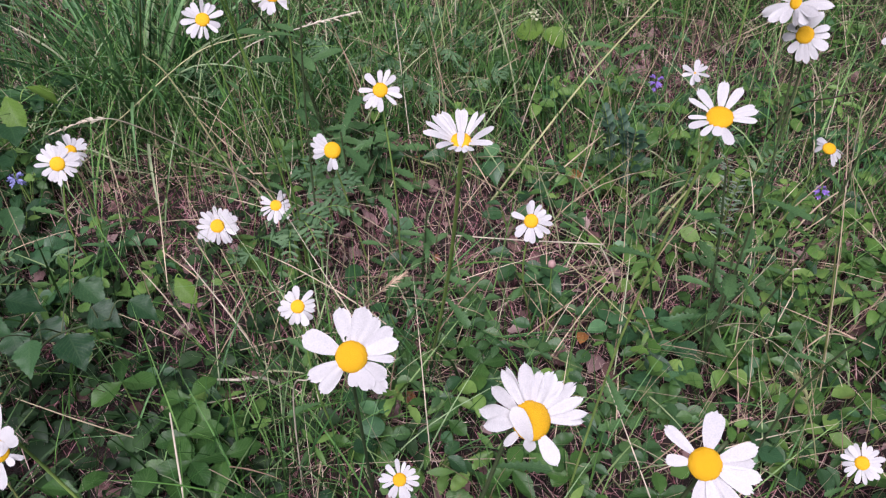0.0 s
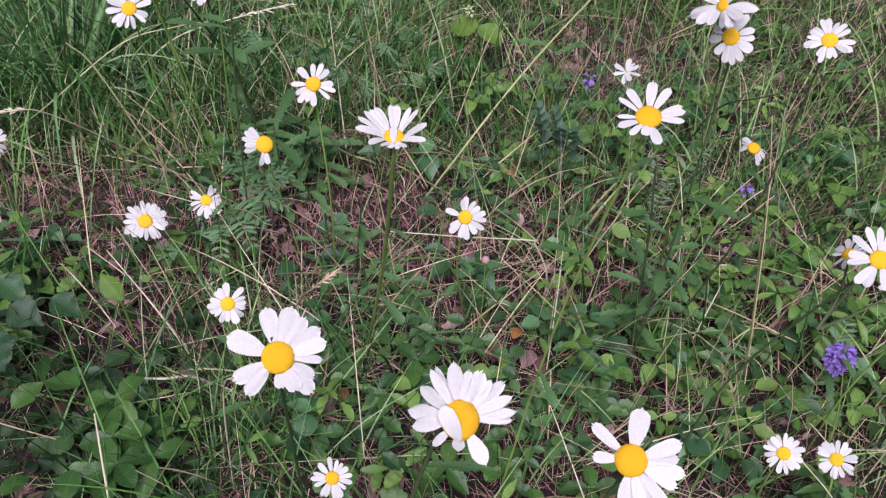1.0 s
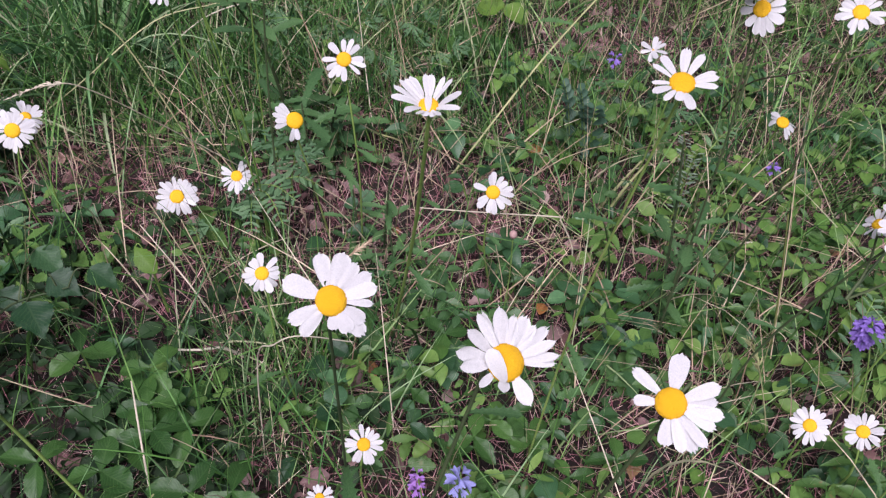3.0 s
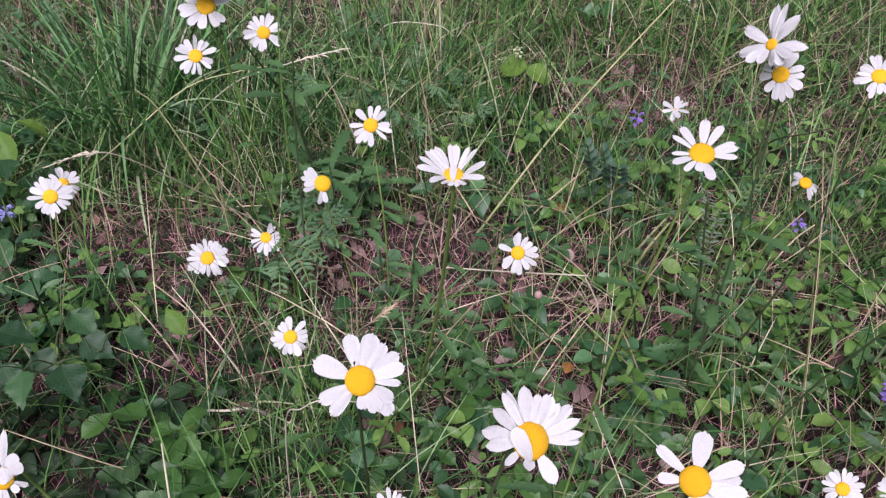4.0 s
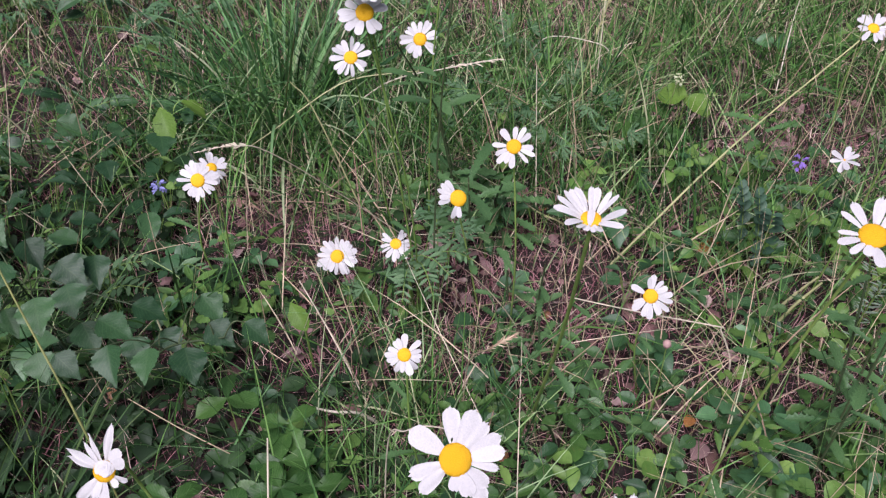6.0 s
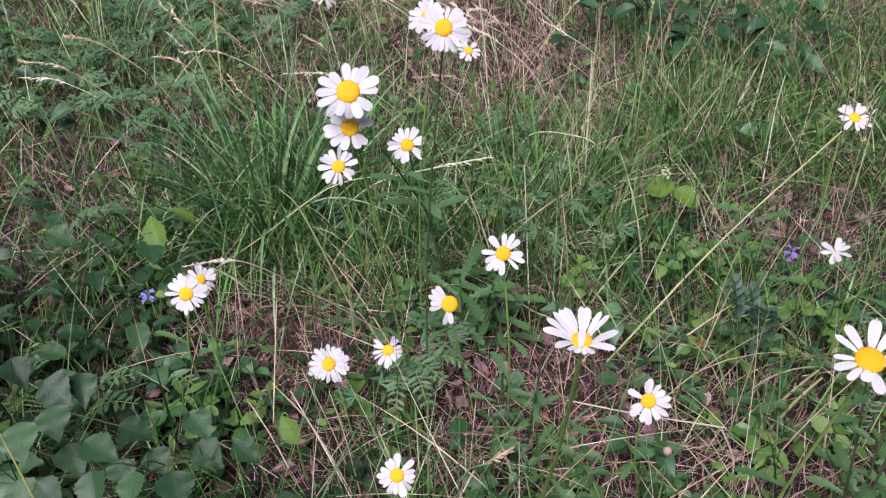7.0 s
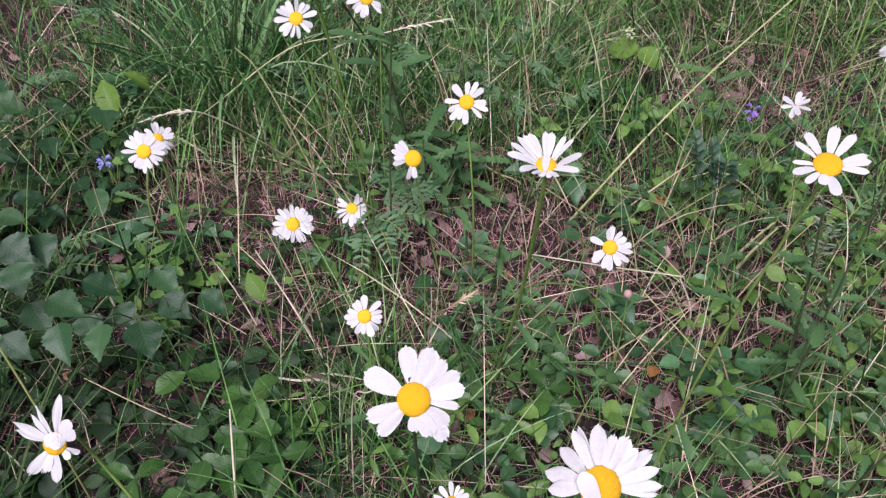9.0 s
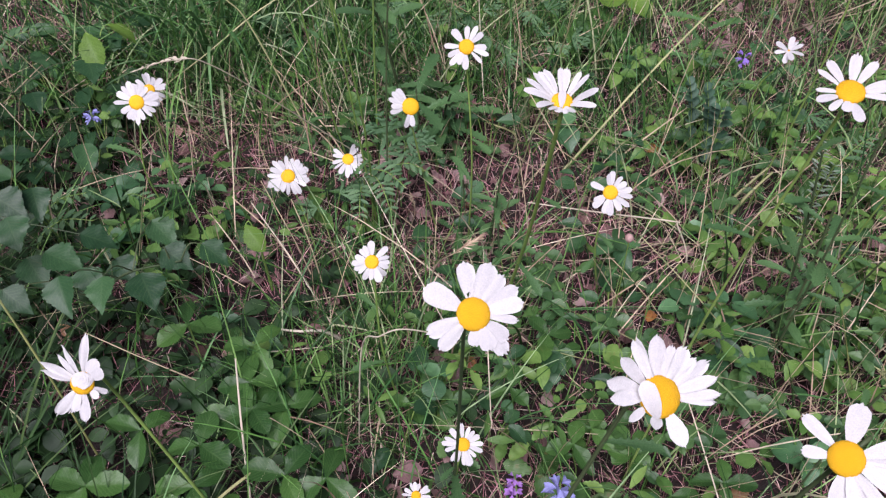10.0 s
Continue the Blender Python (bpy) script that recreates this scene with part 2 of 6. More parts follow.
def bezier(points, k=14):
    """A smooth path through a few points (Catmull-Rom)."""
    p = np.asarray(points, float)
    if len(p) == 2:
        return p[0] + (p[1] - p[0]) * np.linspace(0, 1, k)[:, None]
    q = np.vstack([2 * p[0] - p[1], p, 2 * p[-1] - p[-2]])
    s = np.linspace(0, len(p) - 1 - 1e-9, k)
    i = s.astype(int)
    f = (s - i)[:, None]
    a, b, c, d = q[i], q[i + 1], q[i + 2], q[i + 3]
    return 0.5 * (2 * b + (c - a) * f + (2 * a - 5 * b + 4 * c - d) * f ** 2 + (3 * b - a - 3 * c + d) * f ** 3)


def part(name, mesh, parent, label="", m=None):
    ob = new(name, mesh)
    ob.parent = parent
    if m is not None:
        ob.matrix_basis = m
    if label:
        tagged(ob, label)
    return ob


def thing(name, x, y, z, label, category, group=""):
    ob = new(name)
    ob.empty_display_size = 0.02
    ob.location = (x, y, z)
    return tagged(ob, label, category, group)


def aim(place, along, normal):
    """A pose whose y axis runs along and whose z axis is the normal."""
    y = Vector(along).normalized()
    z = Vector(normal)
    z = (z - z.dot(y) * y).normalized()
    x = y.cross(z)
    return Matrix.Translation(place) @ Matrix((x, y, z)).transposed().to_4x4()


# ---- the ground: one sheet to the horizon ----


def ground_sheet():
    inner = np.linspace(-3, 3, 121)
    xs = np.concatenate([[-400, -120, -40, -15, -7, -4.5], inner, [4.5, 7, 15, 40, 120, 400]])
    ys = xs + 1.5
    gx, gy = np.meshgrid(xs, ys, indexing="xy")
    v = np.stack([gx, gy, ground_z(gx, gy)], -1).reshape(-1, 3)
    uv = v[:, :2]
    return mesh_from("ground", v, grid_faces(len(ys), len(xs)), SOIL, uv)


tagged(new("ground", ground_sheet()), "dark brown forest-edge soil under meadow plants", "ground", kind="structure")


# ---- where things grow ----
def blob(x, y, cx, cy, rx, ry):
    return np.exp(-(((x - cx) / rx) ** 2 + ((y - cy) / ry) ** 2))


def bare(x, y):
    """How far litter shows instead of leaves."""
    b = 1.0 * blob(x, y, -0.05, 0.93, 0.16, 0.14) + 0.8 * blob(x, y, -0.43, 0.95, 0.24, 0.12) + 0.6 * blob(x, y, -0.3, 0.70, 0.10, 0.09)
    b = b + 0.5 * blob(x, y, 0.2, 0.68, 0.05, 0.05) + 0.8 * blob(x, y, 0.42, 1.42, 0.16, 0.14) + 0.7 * blob(x, y, -0.15, 2.1, 0.35, 0.4) + 0.5 * blob(x, y, 0.6, 0.85, 0.14, 0.1) + 0.4 * blob(x, y, 0.2, 0.85, 0.4, 0.2) + 0.35 * blob(x, y, 0.05, 0.5, 0.25, 0.15)
    return np.clip(b + 0.35 * blob(x, y, -0.92, 1.5, 0.14, 0.1), 0, 1)


def tufted(x, y):
    """How thickly grass stands."""
    g = 0.9 * blob(x, y, -0.54, 1.3, 0.18, 0.2) + 0.45 * blob(x, y, -0.2, 1.2, 0.4, 0.3) + 0.35 * blob(x, y, 0.4, 1.8, 0.6, 0.35)
    g = g + 0.25 * blob(x, y, 0.0, 1.9, 2.0, 0.8) + 0.3 * blob(x, y, -0.15, 0.7, 0.15, 0.2)
    return np.clip(g - 0.7 * blob(x, y, -1.3, 2.1, 0.5, 0.45) - 0.4 * blob(x, y, -1.0, 1.4, 0.25, 0.25), 0, 1)


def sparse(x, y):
    """The gloomy corner by the birch shoots: few plants, thinned further for its shade."""
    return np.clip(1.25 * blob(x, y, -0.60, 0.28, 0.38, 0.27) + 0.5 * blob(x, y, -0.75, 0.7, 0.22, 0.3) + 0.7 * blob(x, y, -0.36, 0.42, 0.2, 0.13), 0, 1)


def patchy(x, y, f=3.0, shift=0.0):
    return 0.5 + 0.25 * np.sin(f * 1.7 * x + 1.1 * f * y + shift) + 0.25 * np.sin(f * 2.9 * y - f * 1.3 * x + 2.1 * shift + 1)


def scatter(n, weight, near=0.12, far=3.6, half=2.1):
    """Places on the meadow, by rejection."""
    got_x, got_y, count = [], [], 0
    while count < n:
        x, y = RNG.uniform(-half, half, n), near + (far - near) * RNG.uniform(0, 1, n) ** 1.25
        keep = (RNG.uniform(0, 1, n) < weight(x, y)) & (np.abs(x) < 0.75 + 0.55 * y)
        got_x.append(x[keep]), got_y.append(y[keep])
        count += keep.sum()
    return np.concatenate(got_x)[:n], np.concatenate(got_y)[:n]


def sheet_of(name, arrays, mat, label, category):
    ob = new(name, mesh_from(name, *arrays[:2], mat, arrays[2]))
    return tagged(ob, label, category, kind="stuff")


def blades(n, weight, lengths, widths, lean, droop, k=6, cols=2, fold=0.2, drift=(0.0, 0.0), lift=0.0, near=0.12):
    x, y = scatter(n, weight, near)
    base = np.stack([x, y, ground_z(x, y) - 0.003 + RNG.uniform(0, 1, n) * lift], 1)
    az = RNG.uniform(0, 2 * np.pi, n)
    hor = np.stack([np.cos(az) + drift[0], np.sin(az) + drift[1], np.zeros(n)], 1)
    ln = RNG.uniform(*lengths, n) * RNG.uniform(0.6, 1, n)
    tilt = np.abs(RNG.normal(0, 1, n)) * lean
    dr = RNG.uniform(*droop, n)
    s = np.linspace(0, 1, k)
    d = unit(hor * np.sin(tilt)[:, None] + np.array([[0, 0, 1.0]]) * np.cos(tilt)[:, None])
    p = base[:, None] + d[:, None] * (s[None, :, None] * ln[:, None, None])
    p = p + unit(hor)[:, None] * ((s ** 2)[None, :, None] * (ln * dr * 0.7)[:, None, None])
    p[:, :, 2] -= (s ** 2.2)[None] * (ln * dr * 0.6)[:, None]
    floor_z = ground_z(p[:, :, 0], p[:, :, 1]) + 0.004
    p[:, :, 2] = np.where(s[None] > 0.01, np.maximum(p[:, :, 2], floor_z), p[:, :, 2])
    w = RNG.uniform(*widths, n)[:, None] * np.clip(1.05 - s ** 2.5, 0.05, 1)[None] * (0.75 + 0.5 * np.minimum(s * 3, 0.5))[None]
    turn = RNG.uniform(0, 2 * np.pi, n)
    side = np.stack([np.cos(turn), np.sin(turn), np.zeros(n)], 1) + 0.2 * np.cross(hor, d)
    return ribbons(p, w, side, fold, cols)


# ---- litter ----
sheet_of("needle_litter", blades(125000, lambda x, y: (0.5 + 0.5 * bare(x, y)) * (1 - 0.4 * sparse(x, y)), (0.018, 0.07), (0.0005, 0.0013), 1.7, (0.0, 0.15), k=3, lift=0.022), NEEDLE,
         "reddish brown dry needles and stalks lying on the soil", "litter")
sheet_of("dry_grass_litter", blades(8800, lambda x, y: (0.3 + 0.7 * np.clip(-0.2 * bare(x, y) + tufted(x, y) * 0.5 + 0.5 * blob(x, y, -0.3, 1.05, 0.35, 0.2) + 0.5 * blob(x, y, 0.45, 0.8, 0.25, 0.25), 0, 1)) * (1 - 0.88 * sparse(x, y)) * (1 - 0.8 * blob(x, y, -0.45, 0.62, 0.32, 0.3)) * (1 - 0.75 * blob(x, y, -0.62, 1.25, 0.35, 0.3)), (0.06, 0.26), (0.0008, 0.0019), 1.3, (0.0, 0.4), k=5, lift=0.06), STRAW,
         "pale dry grass stalks matted over the ground", "litter")


sheet_of("fallen_straws", blades(1700, lambda x, y: (0.55 + 0.45 * patchy(x, y, 6.0, 3.3)) * (1 - 0.75 * sparse(x, y)), (0.10, 0.38), (0.0007, 0.0014), 1.9, (-0.05, 0.15), k=6, lift=0.09), FALLEN,
         "long pale yellow straws fallen across the leaves", "straw")


def dead_leaves(n):
    x, y = scatter(n, lambda x, y: 0.3 + 0.7 * bare(x, y))
    base = np.stack([x, y, ground_z(x, y) + RNG.uniform(0.004, 0.02, n)], 1)
    az = RNG.uniform(0, 6.3, n)
    al = np.stack([np.cos(az), np.sin(az), RNG.normal(0, 0.25, n)], 1)
    nr = np.stack([RNG.normal(0, 0.35, n), RNG.normal(0, 0.35, n), np.ones(n)], 1)
    ln = RNG.uniform(0.012, 0.034, n)
    return leaf_arrays(base, al, nr, ln, ln * RNG.uniform(0.5, 0.8, n), (0.1, 0.6, 0.95, 1.0, 0.8, 0.45, 0.05), RNG.normal(0, 0.5, n), RNG.normal(0, 0.3, n), wave=0.12)


sheet_of("dead_leaf_litter", dead_leaves(2100), DEAD_LEAF, "dull mauve-brown fallen leaves on the soil", "litter")

# ---- grass ----
sheet_of("grass", blades(8500, lambda x, y: np.clip(0.10 + 0.8 * tufted(x, y) - 0.6 * bare(x, y) - 0.1 * sparse(x, y), 0.005, 1), (0.12, 0.32), (0.0015, 0.0038), 0.42, (0.05, 0.6), k=7, cols=3), GRASS,
         "thin green meadow grass in loose tufts", "grass")
sheet_of("fine_grass", blades(20000, lambda x, y: (0.35 + 0.45 * tufted(x, y) + 0.25 * patchy(x, y) - 0.55 * bare(x, y)).clip(0.02, 1) * (1 - 0.7 * sparse(x, y)), (0.05, 0.19), (0.0009, 0.0021), 0.5, (0.0, 0.45), k=5), GRASS,
         "short fine green grass among the herbs", "grass")

sheet_of("leaning_grass", blades(2400, lambda x, y: np.clip(0.15 + 0.6 * blob(x, y, -0.6, 1.05, 0.25, 0.25) + 0.3 * blob(x, y, -0.25, 0.65, 0.25, 0.2) + 0.35 * blob(x, y, 0.5, 1.1, 0.5, 0.5), 0, 1) * (1 - 0.75 * bare(x, y)) * (1 - 0.3 * sparse(x, y)), (0.14, 0.36), (0.0012, 0.0026), 1.1, (0.0, 0.3), k=6, cols=3, lift=0.02), GRASS,
         "long thin grass blades leaning across one another", "grass")

# ---- herbs: sprigs of small leaves ----
OVAL = (0.12, 0.6, 0.92, 1.0, 0.9, 0.62, 0.08)
ROUND = (0.3, 0.8, 1.0, 1.0, 0.85, 0.5, 0.05)
LANCE = (0.15, 0.55, 0.9, 1.0, 0.8, 0.45, 0.05)


def trefoils(n, weight, size, height, outline, narrow=0.75, leaflets=3, near=0.12):
    x, y = scatter(n, weight, near)
    z0 = ground_z(x, y)
    h = RNG.uniform(*height, n)
    off = RNG.normal(0, 0.012, (n, 2))
    top = np.stack([x + off[:, 0], y + off[:, 1], z0 + h], 1)
    base = np.stack([x, y, z0 - 0.003], 1)
    s = np.linspace(0, 1, 4)[None, :, None]
    stalk = base[:, None] * (1 - s) + top[:, None] * s
    sets = [ribbons(stalk, np.full((n, 4), 0.0012), np.tile([[1.0, 0.3, 0]], (n, 1)), 0.4, 3)]
    az0 = RNG.uniform(0, 6.3, n)
    sz = RNG.uniform(*size, n)
    up = np.stack([RNG.normal(0, 0.26, n), RNG.normal(-0.08, 0.26, n), np.ones(n)], 1)
    for i in range(leaflets):
        az = az0 + i * 2 * np.pi / leaflets * (0.8 if leaflets == 3 else 1) + RNG.normal(0, 0.2, n)
        al = np.stack([np.cos(az), np.sin(az), RNG.normal(0.03, 0.15, n)], 1)
        ln = sz * RNG.uniform(0.8, 1.1, n)
        sets.append(leaf_arrays(top + 0.003 * unit(al), al, up + RNG.normal(0, 0.15, (n, 3)), ln, ln * narrow * RNG.uniform(0.8, 1.2, n), outline, RNG.uniform(0.0, 0.7, n), RNG.uniform(-0.1, 0.5, n), wave=0.05))
    return joined(*sets)


def leafy(x, y):
    clumps = np.clip((patchy(x, y, 11.0, 0.7) + 0.6 * patchy(x, y, 23.0, 1.9) - 0.62) * 2.4, 0.03, 1)
    thin = 1.0 - 0.95 * sparse(x, y) - 0.45 * blob(x, y, 0.15, 0.45, 0.5, 0.3) - 0.3 * blob(x, y, 0.4, 0.8, 0.3, 0.3) - 0.7 * blob(x, y, -0.33, 0.47, 0.18, 0.16)
    thin = np.clip(thin, 0.02, 1)
    return np.clip(1.0 - 0.85 * bare(x, y) - 0.6 * tufted(x, y), 0.05, 1) * clumps * thin * (1 - 0.62 * np.clip((y - 0.85) / 0.3, 0, 1) + 0.6 * blob(x, y, -1.2, 2.1, 0.5, 0.5) + 0.5 * blob(x, y, 0.62, 1.1, 0.25, 0.25) + 0.4 * blob(x, y, -0.15, 1.0, 0.15, 0.12) + 0.3 * blob(x, y, 0.3, 1.05, 0.15, 0.15))


SERRATE = (0.12, 0.45, 0.42, 0.78, 0.72, 1.0, 0.88, 1.02, 0.84, 0.86, 0.6, 0.52, 0.05)
sheet_of("toothed_herb_leaves", trefoils(760, lambda x, y: leafy(x, y) * patchy(x, y, 5.0, 5.5), (0.014, 0.036), (0.02, 0.08), SERRATE, 0.62), LEAF,
         "low herbs with toothed green leaflets in threes", "herb")
BRIGHT_LEAF = plant_material("bright_herb_leaf", [(0.0, (0.0612, 0.15, 0.0302)), (0.5, (0.102, 0.209, 0.0437)), (1.0, (0.158, 0.272, 0.0672))], rough=0.45, veins=0.12, spots=0.4)
sheet_of("bright_herb_leaves", trefoils(150, lambda x, y: np.clip(blob(x, y, 0.52, 0.75, 0.3, 0.32) + 0.5 * blob(x, y, 0.2, 1.2, 0.3, 0.2), 0, 1) * (0.2 + 0.8 * leafy(x, y)), (0.014, 0.032), (0.02, 0.10), OVAL, 0.75), BRIGHT_LEAF,
         "low herbs with light green oval leaflets", "herb")
sheet_of("herb_leaves", trefoils(620, lambda x, y: leafy(x, y) * patchy(x, y, 4.0) * np.clip(0.45 + x, 0.15, 1), (0.013, 0.030), (0.02, 0.07), OVAL), LEAF,
         "low green herbs with oval leaflets in threes", "herb")
sheet_of("dull_herb_leaves", trefoils(640, lambda x, y: leafy(x, y) * patchy(x, y, 5.0, 2.0), (0.014, 0.036), (0.02, 0.08), ROUND, 0.8), BLUE_LEAF,
         "low herbs with rounded dull blue-green leaflets", "herb")
sheet_of("narrow_herb_leaves", trefoils(900, lambda x, y: leafy(x, y) * patchy(x, y, 6.0, 4.0), (0.018, 0.040), (0.02, 0.09), LANCE, 0.32, 4), LEAF,
         "low herbs with narrow pointed green leaves", "herb")


# ---- daisies ----
def petal_mesh(kind, width, notch, curve, twist, blunt=0.95, ruffle=0.0):
    """One ray of unit length along y, grooved, with a blunt notched tip."""
    rows_, cols = 9, 5
    v = np.linspace(0, 1, rows_)
    u = np.linspace(-1, 1, cols)
    o = np.interp(v, [0, 0.1, 0.35, 0.65, 0.85, 0.95, 1], [0.35, 0.5, 0.85, 1.0, blunt, 0.79 * blunt, 0.47 * blunt * blunt])
    x = o[:, None] * u[None] * width / 2
    tip = np.clip((v - 0.75) / 0.25, 0, 1)[:, None]
    y = v[:, None] + tip * (-0.06 * u[None] ** 2 + notch * np.cos(u[None] * np.pi * 2.0) * 0.03)
    z = curve * v[:, None] ** 2 + 0.03 * np.cos(u[None] * np.pi * 2) * np.minimum(v * 4, 1)[:, None] - 0.05 * (u[None] ** 2) * (1 - v[:, None] * 0.4) * width * 3
    z = z + twist * v[:, None] * x + ruffle * np.sin(v[:, None] * 7.0 + 2.0 * u[None]) * np.abs(u[None]) * v[:, None]
    p = np.stack([x, y, z], -1).reshape(-1, 3)
    uv = np.stack(np.meshgrid(v, (u + 1) / 2, indexing="ij")[::-1], -1).reshape(-1, 2)
    return mesh_from("petal_" + kind, p, grid_faces(rows_, cols), PETAL, uv)


PETALS = [petal_mesh("plain", 0.33, 1, -0.08, 0.0), petal_mesh("broad", 0.40, 1.2, -0.14, 0.15), petal_mesh("slim", 0.26, 0.6, -0.04, -0.2), petal_mesh("bent", 0.33, 1, -0.3, 0.3)]
WIDE = [petal_mesh("wide", 0.42, 1.2, -0.08, 0.05), petal_mesh("wide_bent", 0.39, 1.6, -0.14, -0.1), petal_mesh("wide_slim", 0.33, 0.8, -0.10, 0.1)]
RAGGED = [petal_mesh("ragged", 0.33, 1.6, -0.10, 0.4, 0.85, 0.04), petal_mesh("ragged_bent", 0.37, 1.8, -0.2, -0.4, 0.8, 0.05), petal_mesh("ragged_slim", 0.25, 0.8, 0.08, 0.5, 0.7, 0.04)]
FLAP = petal_mesh("flap", 0.40, 0.8, -0.25, 0.0)
SPAN = {me.name: max(v.co.x for v in me.vertices) - min(v.co.x for v in me.vertices) for me in (*PETALS, *WIDE, *RAGGED, FLAP)}


def dome_mesh(name, height, mat, rings=9, sides=22, dimple=0.15):
    """The yellow disc: a low dome of unit radius, studded, with a slight dimple."""
    r = np.sin(np.linspace(0, np.pi / 2, rings))
    z = height * (np.cos(np.linspace(0, np.pi / 2, rings)) - dimple * np.exp(-(r / 0.35) ** 2))
    ang = np.linspace(0, 2 * np.pi, sides + 1)
    stud = 0.03 * np.sin(np.arange(rings)[:, None] * 2.4 + np.arange(sides + 1)[None] * 2.0)
    stud[:, -1] = stud[:, 0]
    p = np.stack([np.cos(ang)[None] * r[:, None], np.sin(ang)[None] * r[:, None], z[:, None] + stud * r[:, None]], -1)
    under = np.stack([np.cos(ang) * 0.9, np.sin(ang) * 0.9, np.full(sides + 1, -0.25)], -1)[None]
    p = np.concatenate([p, under])
    uv = p.reshape(-1, 3)[:, :2] * 0.5 + 0.5
    return mesh_from(name, p.reshape(-1, 3), grid_faces(rings + 1, sides + 1)[:, ::-1], mat, uv)


def cup_mesh():
    """The green scaly cup under the head, of unit radius."""
    prof = [(0.16, -0.75), (0.4, -0.7), (0.75, -0.52), (0.98, -0.25), (1.04, -0.05), (0.9, 0.0)]
    ang = np.linspace(0, 2 * np.pi, 17)
    p = np.array([[(r * math.cos(a), r * math.sin(a), z) for a in ang] for r, z in prof])
    return mesh_from("cup", p.reshape(-1, 3), grid_faces(len(prof), 17), STEM, p.reshape(-1, 3)[:, :2])


DOME = dome_mesh("disc_dome", 0.42, DISC)
CUP = cup_mesh()


def lobed_leaf_mesh():
    """A daisy's stem leaf of unit length, coarsely toothed."""
    k = 25
    v = np.linspace(0, 1, k)
    o = np.interp(v, [0, 0.1, 0.5, 0.75, 0.92, 1], [0.5, 0.4, 0.7, 1.0, 0.7, 0.05]) * (1 + 0.25 * np.sign(np.sin(v * 50)) * (v > 0.08) * (v < 0.95))
    one = np.array([[0.0, 0, 0]])
    a = leaf_arrays(one, np.array([[0, 1.0, 0]]), np.array([[0, 0, 1.0]]), 1.0, 0.26, o, 0.35, 0.25)
    return mesh_from("stem_leaf", a[0], a[1], DAISY_LEAF, a[2])


STEM_LEAF = lobed_leaf_mesh()


